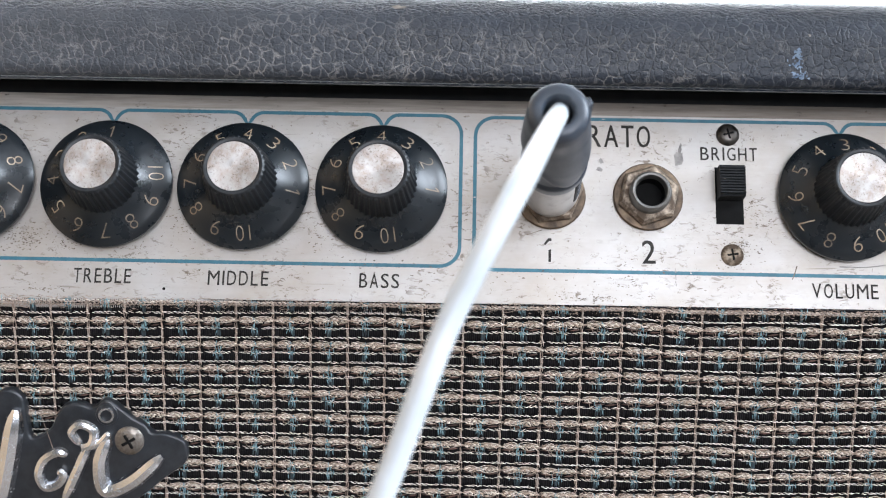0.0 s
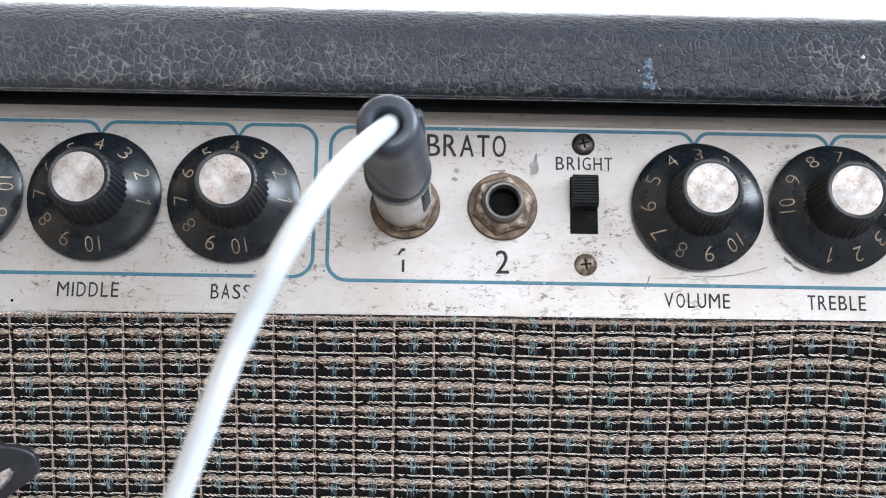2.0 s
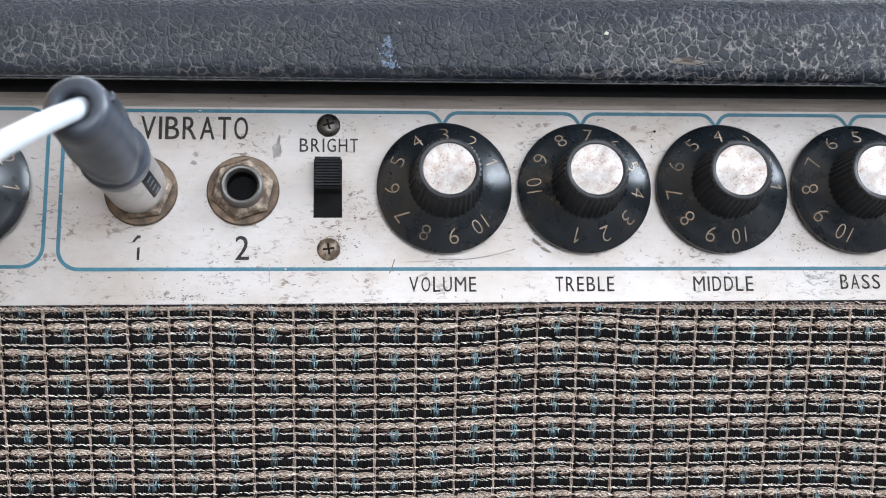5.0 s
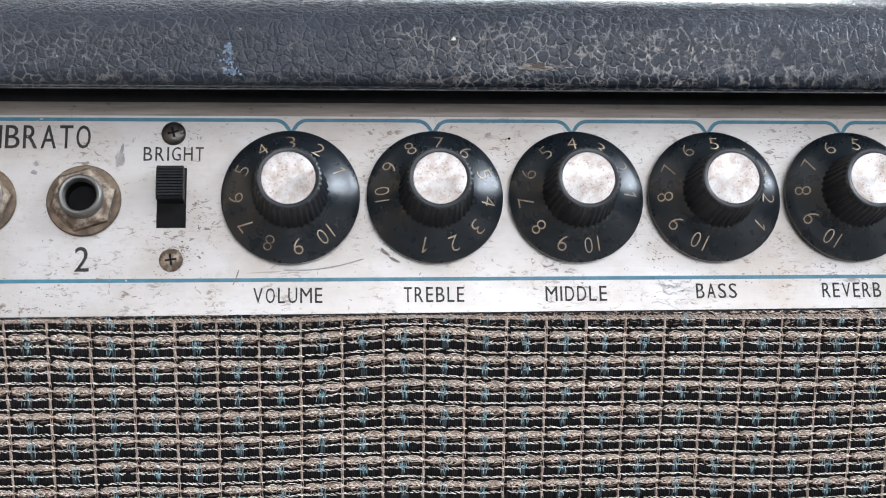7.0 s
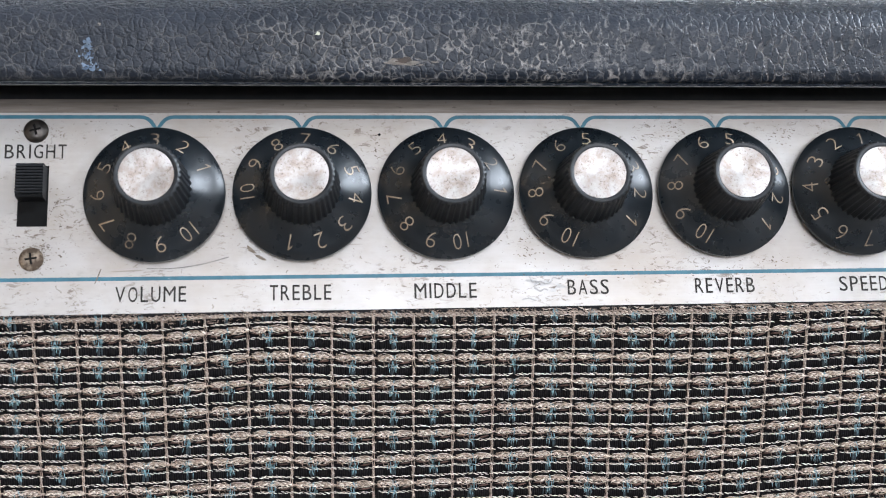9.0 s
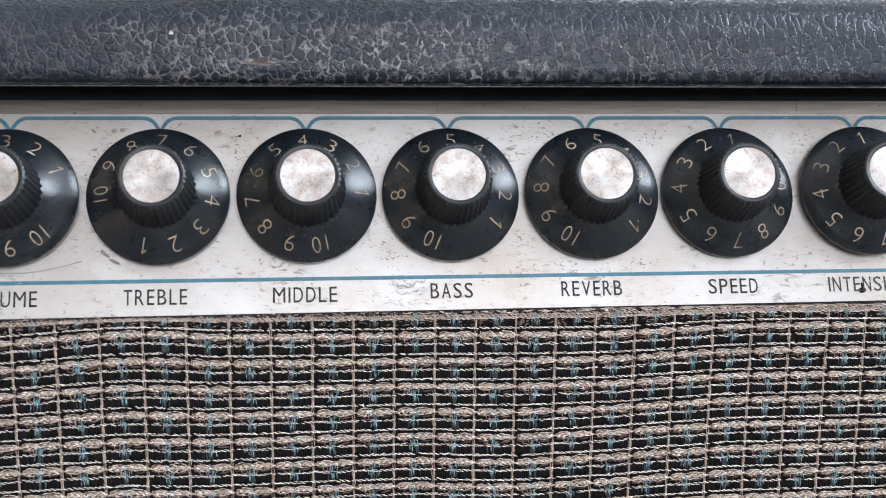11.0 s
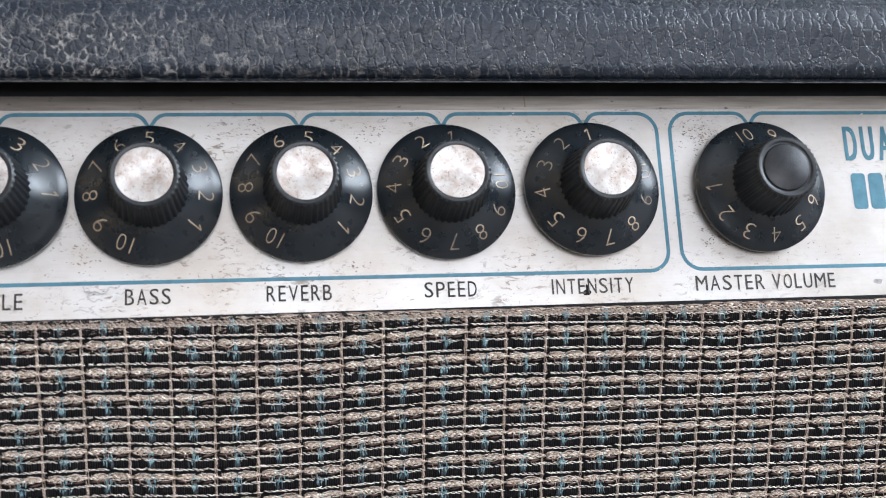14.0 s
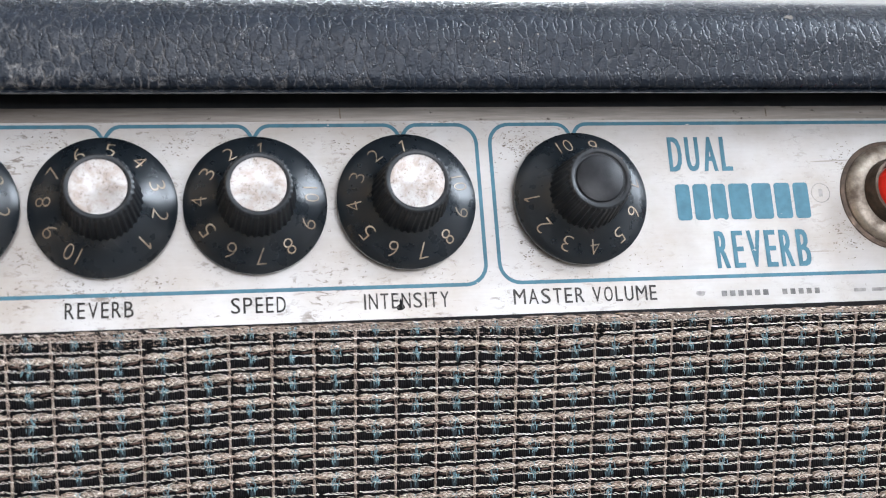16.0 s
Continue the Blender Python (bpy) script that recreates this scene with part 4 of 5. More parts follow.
for row in range(-1, 23):
    z = ROW0 - ROW * row
    near = row < 10
    for column in range(first, last):
        x = column_x(column)
        wide = column_x(column + 1) - x
        # two twisted pairs of thin threads across; the lower one sags between the cords
        for level, sag, shift in ((1.66e-3, 0.00005, rng.uniform(0, 1)), (-1.84e-3, 0.00022, rng.uniform(0, 1))):
            for k in range(8):
                for sub, half in ((0.00012, 0.0), (-0.00012, 0.5)):
                    if rng.random() < 0.07:
                        continue
                    u = (k + shift + half) / 8
                    a, long = x + wide * u, wide * rng.uniform(0.115, 0.15)
                    drop = z + level + sub + rng.normal(0, 0.00003) - sag * math.sin(math.pi * (u % 1.0))
                    slant = 0.00005
                    strand(cream, a, 0.00055, drop + slant, a + long, 0.00080, drop - slant, 0.00004)
                if near and rng.random() < 0.10:
                    a = x + wide * (k + shift) / 8
                    strand(cream, a + wide * 0.04, 0.00040, z + level - 0.0003, a + wide * 0.16, 0.00050, z + level + 0.0003, 0.00006)
        # tan cord downwards: dull at the bundles, a paler twist across the dark band, and a tie to each side
        for k in range(4 if near else 2):
            top = z + 0.0024 - ROW * k / 4
            for side in (-1, 1):
                strand(cord, x + 0.00017 * side - 0.00012, 0.00035, top, x + 0.00017 * side + 0.00012, 0.00048, top - ROW * 0.34, 0.00009)
        for k in range(3):
            top = z - 0.00175 - 0.00072 * k
            strand(twist, x - 0.00020, 0.00062, top, x + 0.00020, 0.00070, top - 0.00100, 0.00005)
            strand(twist, x + 0.00016, 0.00055, top - 0.0002, x - 0.00010, 0.00060, top - 0.00095, 0.00005)
        strand(cord, x - 0.0008, 0.0008, z + 0.00005, x + wide * 0.14, 0.00075, z + 0.00002, 0.00008)
        strand(cord, x - 0.0006, 0.0007, z - 0.00022, x + wide * 0.13, 0.0007, z - 0.0002, 0.00008)
        strand(cord, x + wide * 0.115, 0.0007, z + 0.0008, x + wide * 0.125, 0.0008, z - 0.0007, 0.00008)
        # two bundles of bright strands
        for a, b, full in ((0.10, 0.51, 0.94), (0.49, 1.0, 1.0)):
            xa, xb = x + wide * a, x + wide * b
            swell = full * (0.00090 + rng.normal(0, 0.00008))
            if row < 0 and x < 0.08:
                continue
            for k in range(3):
                strand(fill, xa - 0.0002, 0.0003, z + 0.0003 * (k - 1) * full, xb + 0.0002, 0.0004, z + 0.0003 * (k - 1) * full, 0.00006)
            eye(xa, xb, z, swell, (4 if full == 1.0 else 3) if near else 1)
            for k in range(8 if near else 2):
                u = (0.30, 0.50, 0.40, 0.66, 0.16, 0.78, 0.06, 0.92)[k]
                c, lean = xa + (xb - xa) * u + rng.normal(0, 0.00012), (0.45, -0.05, -0.5, 0.3, 0.05, -0.25, -0.2, 0.15)[k] * swell
                tip = rng.normal(0, 0.00016)
                bright(c - 0.00046, 0.0010, z + lean - tip, c + 0.00050, 0.0012, z + lean + tip, rng.uniform(0.00011, 0.00018), 0.00010)
            if near:
                for k in range(2):
                    c = xa + (xb - xa) * rng.uniform(0.15, 0.8)
                    bright(c, 0.0011, z + rng.uniform(-0.6, 0.6) * swell, c + rng.uniform(0.0003, 0.0007), 0.0012, z + rng.uniform(-0.6, 0.6) * swell, 0.0001, 0.00008)
        # turquoise tuft: upright fibres that fade into the dark below
        xb = x + wide * 0.50
        for k in range(15 if near else 4):
            c, top = xb + rng.normal(0, 0.00054), z + 0.0007 - 0.0031 * rng.random()
            strand(blue, c, 0.0006, top, c + rng.normal(0, 0.00018), 0.0008, top - 0.0012, 0.00005)
        if not near:
            continue
        strand(blue, xb + rng.normal(0, 0.0003), 0.0010, z + 0.0010, xb + rng.normal(0, 0.0003), 0.0012, z - 0.0006)
        strand(blue, xb - 0.0009, 0.0007, z - 0.0019, xb + 0.0001, 0.0009, z - 0.0017)
        strand(blue, xb - 0.0001, 0.0009, z - 0.0017, xb + 0.0009, 0.0007, z - 0.0020)
        for k in range(5):
            c = xb + rng.normal(0, 0.0004)
            strand(deep, c, 0.0003, z - 0.0020, c + rng.normal(0, 0.0001), 0.00035, z - 0.0044)
        # hooks of thread under the left bundle
        for u in (0.24, 0.36):
            c = x + wide * (u + rng.normal(0, 0.02))
            strand(hook, c, 0.0007, z - 0.0005, c + 0.0003, 0.0007, z - 0.0017, 0.00006)
            strand(hook, c + 0.0002, 0.0007, z - 0.0015, c + 0.0013, 0.0007, z - 0.0017, 0.00006)
        if row == -1:
            # braided hem along the cloth's top edge
            for k in range(9):
                c, top = x + wide * k / 9, grille_top(x) - 0.0012
                for side in (1, -1):
                    strand(twist, c, 0.0005, top + 0.00042 * side, c + wide * 0.15, 0.0010, top, 0.00006)
                    strand(hem, c + wide * 0.02, 0.0005, top + 0.00062 * side, c + wide * 0.16, 0.0008, top + 0.0001 * side, 0.00006)
            for k in range(60):
                c, top = x + wide * rng.uniform(0, 1), z - 0.0004 - 0.0032 * rng.uniform(0, 1) ** 1.7
                strand(hem, c, 0.0004, top, c + wide * rng.uniform(-0.12, 0.2), 0.0007, top + rng.normal(0, 0.0003))
        # dark warp ribs
        for k in range(17):
            c = x + wide * (0.06 + 0.055 * k)
            strand(brown, c, 0.0, z - 0.0017, c, 0.00002, z - 0.0045, 0.00005)
        for k in range(3):
            if row >= 0:
                strand(maroon, x + wide * (0.06 + 0.3 * k), 0.0002, z - 0.0010 - 0.00025 * k, x + wide * (0.40 + 0.28 * k), 0.0002, z - 0.0011, 0.0001)
spindles("cream_weave", cream, 0.000088, CREAM, "thin twisted cream threads")
spindles("cord_weave", cord, 0.000125, CORD, "upright tan cords")
spindles("twist_weave", twist, 0.00015, TWIST, "paler twists of the upright cords")
spindles("silver_weave", silver, silver_r, SILVER, "glinting silver-beige bundles of strands", 4)
spindles("turquoise_weave", blue, 0.000095, BLUE, "small turquoise tufts")
spindles("dark_weave", brown, 0.00030, BROWN, "nearly black threads", 4)
spindles("maroon_weave", maroon, 0.00020, MAROON, "dark maroon threads")

spindles("inner_weave", fill, 0.0002, INNER, "dull brown core of the bundles", 4)
spindles("hook_weave", hook, 0.00009, INNER, "thin tan hooks of thread")
spindles("hem_weave", hem, 0.00007, CORD, "frayed fibres along the top hem")
spindles("deep_blue_weave", deep, 0.00016, DEEP, "dark blue threads")

loose = [(-0.1775, 0.1655), (-0.1800, 0.1598), (-0.1816, 0.1557), (-0.1846, 0.1481), (-0.1840, 0.1448), (-0.1823, 0.1387), (-0.1808, 0.1336)]
part("loose_fibre", sweep(catmull([(x, grille_y(x) - 0.0013 - 0.0022 * (k > 3), z) for k, (x, z) in enumerate(loose)], 6), 0.00006, 6), CORD, grille, "loose pale fibre caught on the cloth", smooth=60)

# ---- badge on the grille ----
BADGE_AT = Matrix.Translation((-0.168, grille_y(-0.168), 0.137))


def plate(points, depth, bevel):
    bm = bmesh.new()
    face = bm.faces.new([bm.verts.new((x, 0, z)) for x, z in points])
    made = bmesh.ops.extrude_face_region(bm, geom=[face])
    bmesh.ops.translate(bm, verts=[v for v in made["geom"] if isinstance(v, bmesh.types.BMVert)], vec=(0, -depth, 0))
    bmesh.ops.recalc_face_normals(bm, faces=bm.faces)
    rim = [e for e in bm.edges if all(v.co.y < -depth * 0.9 for v in e.verts)]
    bmesh.ops.bevel(bm, geom=rim, offset=bevel, segments=3, profile=0.5, affect="EDGES", clamp_overlap=True)
    return bm


badge_edge = [(-0.075, -0.020), (-0.075, 0.004), (-0.050, 0.011), (-0.031, 0.0095), (-0.0245, 0.0126), (-0.0203, 0.0108), (-0.0190, 0.0020), (-0.0170, 0.0014), (-0.0140, 0.0036), (-0.0112, 0.0088),
              (-0.0072, 0.0096), (-0.0042, 0.0088), (-0.0012, 0.0108), (0.0016, 0.0092), (0.0048, 0.0066), (0.0075, 0.0050), (0.0092, 0.0030), (0.0125, 0.0028), (0.0162, 0.0014), (0.0173, -0.0015),
              (0.0165, -0.0045), (0.0120, -0.0080), (0.0060, -0.0130), (-0.0040, -0.0200), (-0.0300, -0.0240)]
outline_pts = [(p.x, p.z) for p in catmull([(x, 0, z) for x, z in badge_edge], 4)]
badge = part("badge", plate(outline_pts, 0.0028, 0.0006), BADGE, amp, "black plate with raised chrome strokes", BADGE_AT, 50)


def stroke(points, radius):
    """A raised stroke with a swelling middle and rounded ends."""
    pts = catmull([(x + 0.0025, -0.0032, z - 0.0013) for x, z in points], 6)
    n = len(pts) - 1
    radii = []
    for k in range(n + 1):
        end = min(k, n - k)
        radii.append(1.2 * radius * (0.75 + 0.25 * math.sin(math.pi * (0.15 + 0.7 * k / n))) * (0.45, 0.82, 0.96)[end] if end < 3 else 1.2 * radius * (0.75 + 0.25 * math.sin(math.pi * (0.15 + 0.7 * k / n))))
    part("stroke", sweep(pts, radii, 8), CHROME, badge, "chrome stroke", BADGE_AT, 30)


stroke([(-0.0240, 0.0095), (-0.0262, -0.002), (-0.0290, -0.0150)], 0.0021)
stroke([(-0.0360, 0.008), (-0.0385, -0.004), (-0.0400, -0.016)], 0.0021)
stroke([(-0.0560, 0.004), (-0.0500, -0.003), (-0.0460, -0.014)], 0.0019)
stroke([(-0.0126, -0.0012), (-0.0150, -0.0006), (-0.0182, -0.0026), (-0.0194, -0.0062), (-0.0180, -0.0090), (-0.0154, -0.0084), (-0.0138, -0.0062), (-0.0152, -0.0050)], 0.0011)
stroke([(-0.0094, 0.0012), (-0.0115, 0.0042), (-0.0095, 0.0062), (-0.0065, 0.0048), (-0.0070, 0.0015), (-0.0092, 0.0005), (-0.0050, 0.0018), (-0.0028, 0.0044)], 0.0010)
stroke([(-0.0078, 0.0012), (-0.0105, -0.0050), (-0.0140, -0.0125)], 0.0012)
stroke([(-0.0032, 0.0030), (-0.0052, -0.0030), (-0.0040, -0.0095), (0.0020, -0.0075), (0.0092, -0.0010)], 0.0017)
at = BADGE_AT @ Matrix.Translation((0.0041, -0.0028, 0.0011)) @ OUT @ Matrix.Rotation(radians(30), 4, "Z")
screw = part("screw", screw_mesh(0.0034, 0.0012, BADGE_SCREW), None, amp, "dull cross-head screw in the badge", at)
part("cross_slot", cross_mesh(0.0018, 0.0006, 0.0013), None, screw, "", at)
at = BADGE_AT @ Matrix.Translation((-0.0009, -0.0028, 0.0072)) @ OUT
part("boss", lathe([(0.0, 0.0), (0.0026, 0.0), (0.0024, 0.0003), (0.0, 0.0004)], 32), BADGE, badge, "", at, 40)
part("raised_ring", lathe([(0.0013, 0.0), (0.0018, 0.0), (0.0018, 0.0008), (0.0013, 0.0008), (0.0013, 0.0)], 32), CHROME, badge, "small raised chrome ring", at, 40)

# ---- plug and cable ----
axis_at = PANEL @ Matrix.Translation((-0.0680, 0, 0.1980)) @ Matrix.Rotation(radians(-3.0), 4, "Z") @ Matrix.Rotation(radians(0.4), 4, "X") @ OUT
lead = thing("instrument_cable", (-0.12, -0.1, 0.0), "white instrument cable with a grey-booted plug in the first jack", "cable")
part("barrel", lathe([(0.0, 0.0034), (0.0056, 0.0034), (0.0062, 0.0040), (0.0064, 0.0060), (0.0064, 0.0250), (0.0, 0.0250)], 48), BARREL, lead, "satin nickel plug barrel", axis_at, 40)


BOOT_ALONG = [0.0240, 0.0260, 0.0290, 0.0360, 0.0430, 0.0500, 0.0545, 0.0565, 0.0576]
BOOT_WIDE = [0.0069, 0.0071, 0.0072, 0.0071, 0.0067, 0.0063, 0.0062, 0.0060, 0.0054]
boot_rows = [0.0240 + 0.0325 * k / 64 for k in range(65)]
boot_profile = [(0.0064, 0.0235)] + [(float(np.interp(h, BOOT_ALONG, BOOT_WIDE)), h) for h in boot_rows] + [(0.0054, 0.0576), (0.0044, 0.0580), (0.0034, 0.0579), (0.0029, 0.0573), (0.0028, 0.0560), (0.0028, 0.0500), (0.0, 0.0495)]


def boot_shape(a, k):
    """A plain collar, then two hollows for the fingers, each ending under a scalloped lip."""
    if not 1 <= k <= 65:
        return 1.0
    h = boot_rows[k - 1]
    lip = 0.0350 + 0.0055 * math.sin(2 * a + 0.6)
    over = min(1.0, max(0.0, (h - 0.0278) / 0.0008))
    under = min(1.0, max(0.0, (lip - h) / 0.0016))
    flank = 0.05 * math.sin(2 * a + 2.2) * min(1.0, max(0.0, (h - lip) / 0.003)) * min(1.0, max(0.0, (0.054 - h) / 0.006))
    return 1.0 - 0.10 * over * under + flank


boot = part("boot", lathe(boot_profile, 96, shape=boot_shape), RUBBER, lead, "dark grey rubber boot", axis_at, 40)
at = axis_at @ Matrix.Rotation(radians(25), 4, "Z")
part("rib", box(bmesh.new(), (0.0050, -0.0010, 0.0440), (0.0071, 0.0010, 0.0555), 0.0006), RUBBER, lead, "raised rib on the boot", at, 40)
at = axis_at @ Matrix.Rotation(radians(-28), 4, "Z")
part("slot", box(bmesh.new(), (0.0052, -0.0016, 0.0095), (0.00652, 0.0016, 0.0238), 0.0005), SLIDER, lead, "dark slot in the barrel", at, 40)
for k in range(4):
    part("raised_mark", box(bmesh.new(), (0.0060, -0.0009, 0.0110 + 0.0028 * k), (0.00662, 0.0009, 0.0122 + 0.0028 * k), 0.0002, 1), RUBBER, lead, "", at)
end = axis_at @ Vector((0, 0, 0.0560))
inner = axis_at @ Vector((0, 0, 0.0500))
route = [inner, end, (-0.0800, -0.0880, 0.2125), (-0.0911, -0.0988, 0.1921), (-0.1021, -0.1060, 0.1637), (-0.1171, -0.1152, 0.1338), (-0.1370, -0.1190, 0.0984), (-0.156, -0.118, 0.055), (-0.180, -0.116, 0.018),
         (-0.215, -0.115, 0.0024), (-0.30, -0.13, 0.0023), (-0.42, -0.15, 0.0023)]
part("sheath", sweep(catmull(route, 10), 0.0020, 20), CABLE, lead, "smooth white cable sheath", smooth=60)

# ---- marks of wear ----
mark_rng = random.Random(11)


def blob(bm, x, z, wide, high, lift=0.00008, turn=0.0, ragged=0.35, points=11):
    """A ragged flat spot on the panel's face."""
    c, s = math.cos(radians(turn)), math.sin(radians(turn))
    ring = []
    for k in range(points):
        a = 2 * math.pi * k / points
        r = 1 + mark_rng.uniform(-ragged, ragged)
        u, v = wide / 2 * r * math.cos(a), high / 2 * r * math.sin(a)
        ring.append(bm.verts.new((x + c * u - s * v, -lift, z + s * u + c * v)))
    bm.faces.new(ring)


def spots(name, items, material, label):
    bm = bmesh.new()
    for item in items:
        blob(bm, *item)
    ob = part(name, bm, material, panel, label, PANEL)
    if len(items) > 2:
        tagged(ob, label, kind="stuff")


def cluster(x, z, wide, high, count, size=0.0005):
    """Crumbs of dirt round a place."""
    bm = bmesh.new()
    for _ in range(2 * count):
        w = size * mark_rng.uniform(0.25, 0.85)
        blob(bm, x + mark_rng.gauss(0, wide / 3), z + mark_rng.gauss(0, high / 3), w * mark_rng.uniform(0.8, 2.0), w * mark_rng.uniform(0.35, 0.8), 0.00008, mark_rng.uniform(-35, 35), 0.5, 7)
    tagged(part("dirt", bm, DIRT, panel, "", PANEL), kind="stuff")


def hairline(points, width, material=None):
    bm = bmesh.new()
    ribbon(bm, [(p.x, p.z) for p in catmull([(x, 0, z) for x, z in points], 6)], width, 0.00008)
    part("scratch", bm, material or DIRT, panel, "", PANEL)


spots("drilled_dot", [(-0.1561, 0.1742, 0.0007, 0.0007, 0.00008, 0, 0.08)], HOLE, "small black dot")
spots("drilled_dot", [(0.0490, 0.2127, 0.0007, 0.0006, 0.00008, 0, 0.2)], HOLE, "small black dot")
spots("paint_drop", [(0.1887, 0.1756, 0.0020, 0.0014, 0.00009, 10, 0.12), (0.1889, 0.1765, 0.0007, 0.0016, 0.000085, 5, 0.2)], HOLE, "black paint drop")
spots("scuff", [(-0.0382, 0.2075, 0.0022, 0.0032, 0.00008, -15, 0.25), (-0.0378, 0.2097, 0.0009, 0.0030, 0.00008, -10, 0.25)], GREY_MARK, "grey scuff mark")
spots("scuff", [(-0.0562, 0.2066, 0.0012, 0.0014, 0.00008, 30, 0.3), (-0.0566, 0.2046, 0.0015, 0.0010, 0.00008, 0, 0.3)], GREY_MARK, "grey scuff mark")
spots("scuff", [(0.2571, 0.1764, 0.0024, 0.0013, 0.00008, 0, 0.2)], GREY_MARK, "grey scuff mark")
spots("scuff", [(0.0820 + 0.0013 * k, 0.1783 - 0.0003 * k + mark_rng.uniform(-0.0008, 0.0008), 0.0020, 0.0007, 0.00008, mark_rng.uniform(-30, 30), 0.5) for k in range(6)], PALE_SCUFF, "pale grey scrape")
spots("chip", [(0.0909, 0.1769, 0.0008, 0.0005, 0.0001, 0, 0.3)], METAL, "")
spots("chip", [(0.1904, 0.1776, 0.0012, 0.0004, 0.0001, 0, 0.3)], METAL, "")
spots("dirt_smear", [(0.0203, 0.1862, 0.0030, 0.0008, 0.00008, -40, 0.4), (0.0222, 0.1846, 0.0026, 0.0006, 0.00008, -25, 0.4)], SMEAR, "brown smear")
hairline([(-0.0020, 0.1823), (0.0040, 0.1823), (0.0100, 0.1832), (0.0156, 0.1847)], 0.00026, GREY_MARK)
hairline([(-0.0117, 0.1823), (-0.0122, 0.1808), (-0.0129, 0.1791)], 0.00022)
hairline([(0.1778, 0.2211), (0.1779, 0.2185)], 0.0003)
hairline([(0.2787, 0.2205), (0.2787, 0.2185)], 0.0003)
for z in (0.1812, 0.1797, 0.1782):
    hairline([(-0.0395, z), (-0.0394, z - 0.0011)], 0.00016, GREY_MARK)
for path in ([(0.0816, 0.1796), (0.0822, 0.1783), (0.0830, 0.1786), (0.0826, 0.1771)], [(0.0826, 0.1771), (0.0838, 0.1762), (0.0848, 0.1767), (0.0856, 0.1764)],
             [(0.0848, 0.1777), (0.0862, 0.1781), (0.0870, 0.1792), (0.0884, 0.1789), (0.0892, 0.1797)], [(0.0830, 0.1780), (0.0840, 0.1784), (0.0850, 0.1779)],
             [(0.0797, 0.1743), (0.0812, 0.1746), (0.0826, 0.1741)]):
    hairline(path, 0.00030, SCRAPE)
hairline([(-0.0735, 0.1885), (-0.0700, 0.1897)], 0.00015)
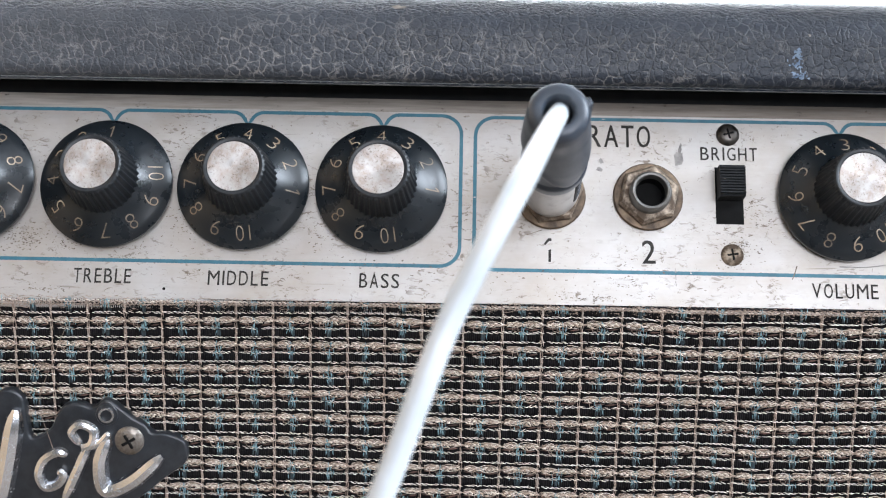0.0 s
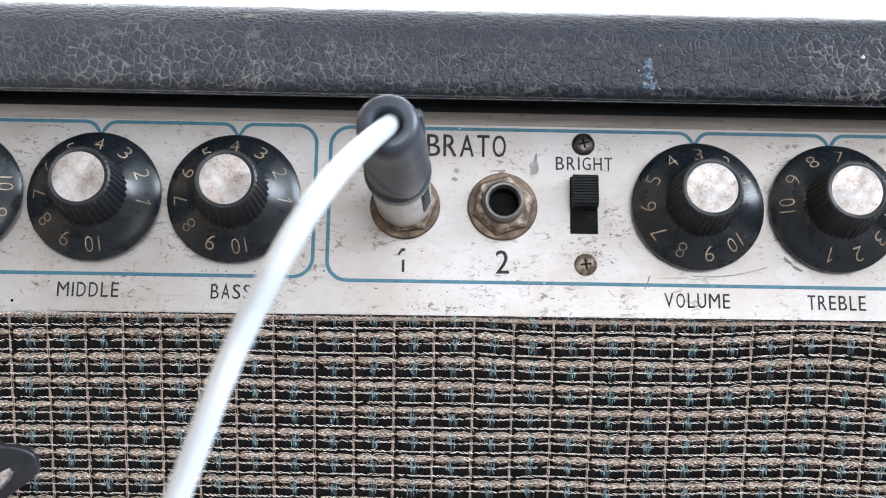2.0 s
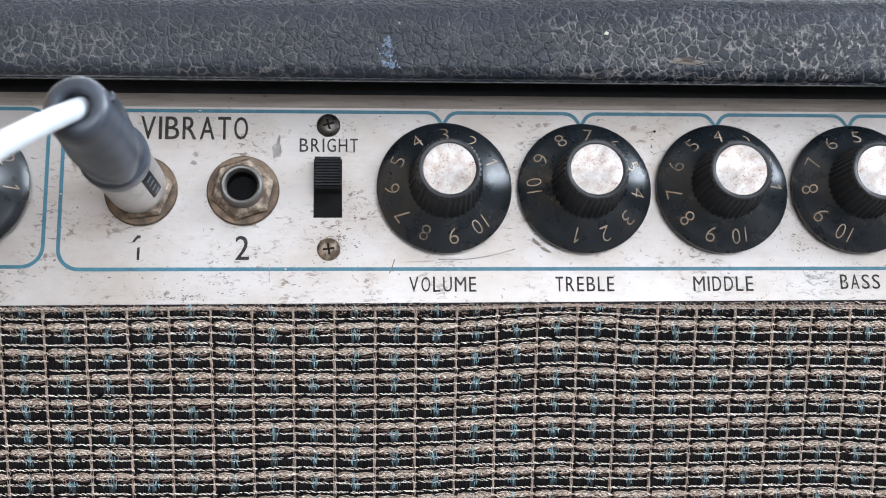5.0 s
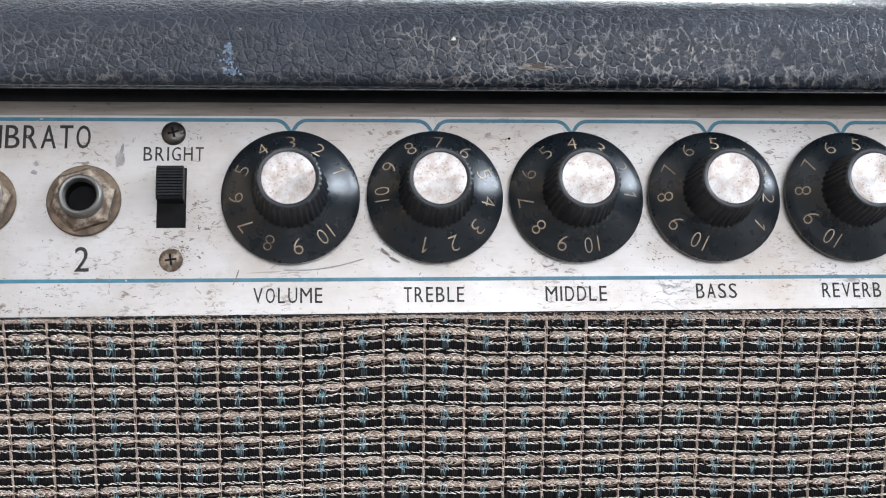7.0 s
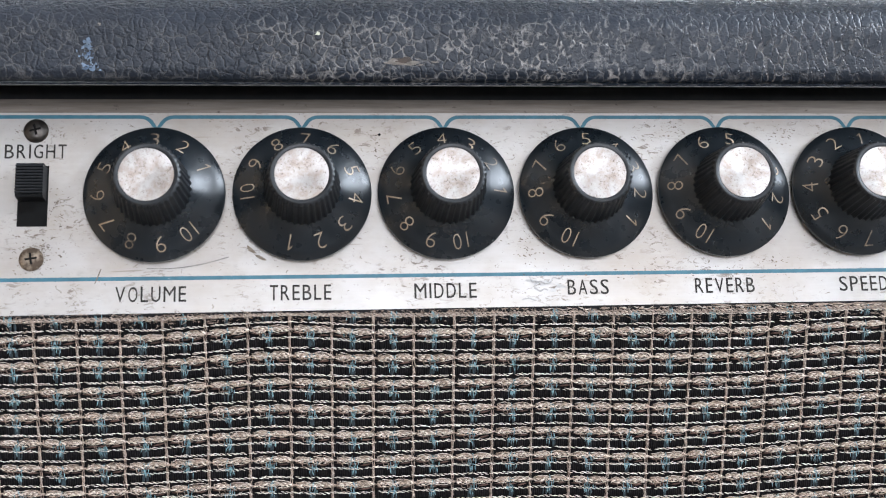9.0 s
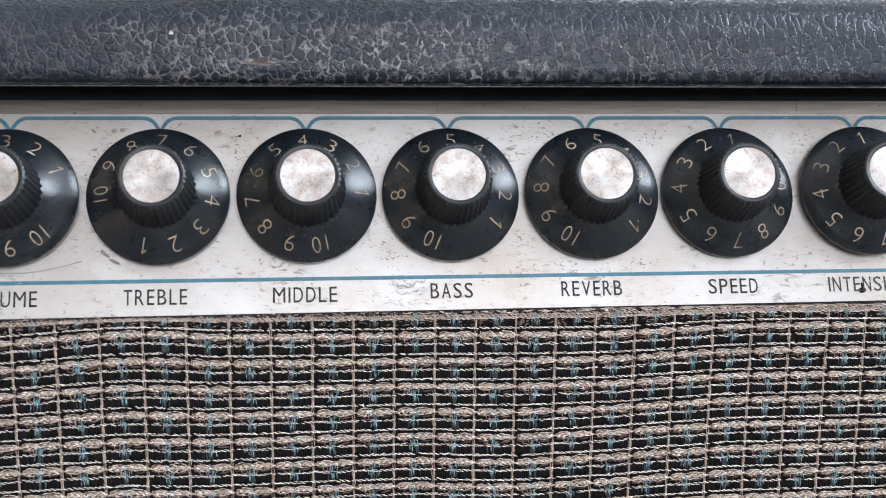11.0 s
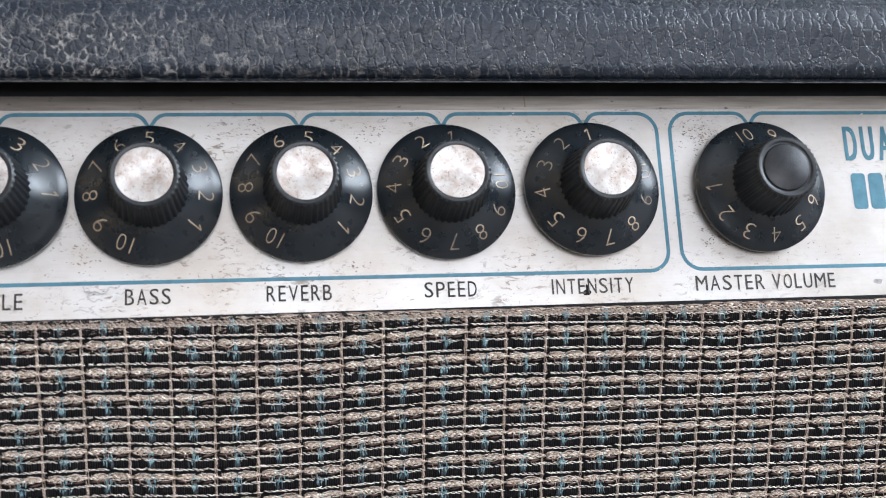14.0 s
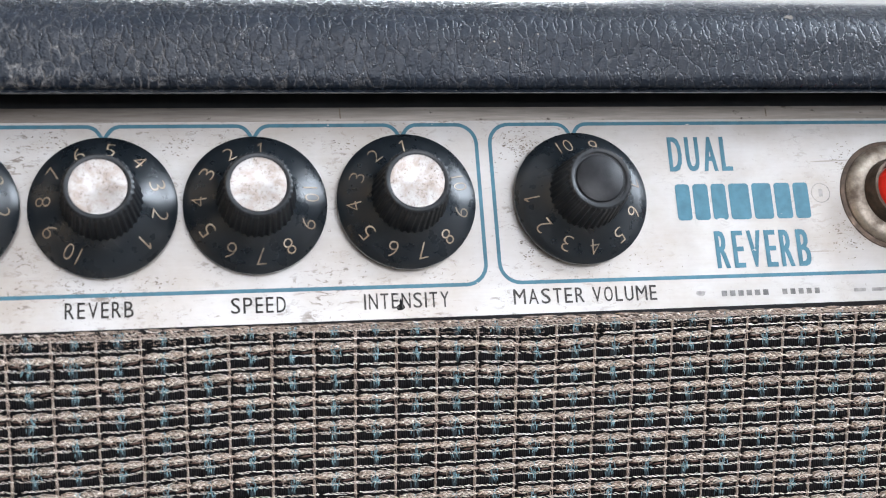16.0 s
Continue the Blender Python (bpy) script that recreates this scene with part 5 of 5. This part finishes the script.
for x, z, wide, high, count in ((-0.1888, 0.1857, 0.010, 0.005, 80), (-0.1776, 0.1846, 0.008, 0.003, 40), (-0.1534, 0.1905, 0.006, 0.008, 30), (-0.1831, 0.1736, 0.010, 0.002, 22), (-0.1219, 0.1880, 0.005, 0.009, 26),
                                (-0.0573, 0.1738, 0.009, 0.0012, 22), (0.0815, 0.1860, 0.006, 0.008, 34), (0.1374, 0.1826, 0.006, 0.002, 14), (0.1168, 0.2135, 0.006, 0.005, 24), (0.1786, 0.2104, 0.006, 0.006, 22),
                                (0.2195, 0.2112, 0.009, 0.006, 110), (0.2190, 0.1880, 0.006, 0.008, 30), (0.2950, 0.1900, 0.007, 0.008, 40), (0.2965, 0.2075, 0.006, 0.006, 26), (-0.0250, 0.1868, 0.008, 0.003, 50), (-0.0262, 0.1838, 0.007, 0.004, 40), (-0.0262, 0.2140, 0.007, 0.004, 26),
                                (-0.0216, 0.1953, 0.004, 0.010, 24), (0.0480, 0.2105, 0.002, 0.006, 12), (0.0160, 0.2010, 0.003, 0.010, 18), (-0.1040, 0.1800, 0.050, 0.004, 30), (-0.1500, 0.2130, 0.050, 0.006, 30),
                                (0.1100, 0.1790, 0.060, 0.005, 30), (0.2400, 0.1840, 0.020, 0.004, 20), (-0.0560, 0.1775, 0.030, 0.006, 34), (0.1430, 0.2130, 0.006, 0.005, 20)):
    cluster(x, z, wide, high, count)


def lid_spot(name, items, material, label, lift=0.00012):
    """Spots lying on the lid's leaning face, at height z above the table."""
    bm = bmesh.new()
    for x, z, wide, high in items:
        ring = []
        for k in range(12):
            a = 2 * math.pi * k / 12
            r = 1 + mark_rng.uniform(-0.4, 0.4)
            u, v = x + wide / 2 * r * math.cos(a), z + high / 2 * r * math.sin(a)
            y = float(np.interp(v, [p[1] for p in lid_outline[6:35]], [p[0] for p in lid_outline[6:35]]))
            ring.append(bm.verts.new((u, y - lift, v)))
        bm.faces.new(ring)
    ob = part(name, bm, material, lid, label)
    if len(items) > 2:
        tagged(ob, label, kind="stuff")


smear = []
for k in range(54):
    up = mark_rng.random() ** 1.4
    smear.append((-0.0130 + mark_rng.gauss(0, 0.00035 + 0.00085 * (1 - up)) - 0.0004 * up, 0.2226 + 0.0066 * up, mark_rng.uniform(0.0002, 0.0010), mark_rng.uniform(0.0002, 0.0008)))
lid_spot("paint_smear", smear, BLUE_MARK, "smear of pale blue paint")
chip = [(0.0540 + mark_rng.gauss(0, 0.0024), 0.2242 + mark_rng.gauss(0, 0.00022), mark_rng.uniform(0.001, 0.004), mark_rng.uniform(0.0002, 0.0004)) for k in range(14)]
lid_spot("chip", chip + [(0.0534, 0.2247, 0.0062, 0.0013)], PALE_CHIP, "pale torn edge of the chip")
lid_spot("chip", [(0.0541, 0.2250, 0.0044, 0.0010), (0.0536, 0.2246, 0.0030, 0.0006)], BROWN_MARK, "brown chip in the vinyl", 0.00018)
lid_spot("speck", [(-0.0108, 0.2322, 0.0006, 0.0005)], PALE_CHIP, "pale speck")
lid_spot("speck", [(0.0353, 0.2305, 0.0010, 0.0008)], PALE_MARK, "pale speck")
lid_spot("speck", [(-0.1038, 0.2368, 0.0032, 0.0007)], PALE_CHIP, "pale speck")
lid_spot("speck", [(0.2800, 0.2362, 0.0022, 0.0009)], PALE_CHIP, "pale speck")
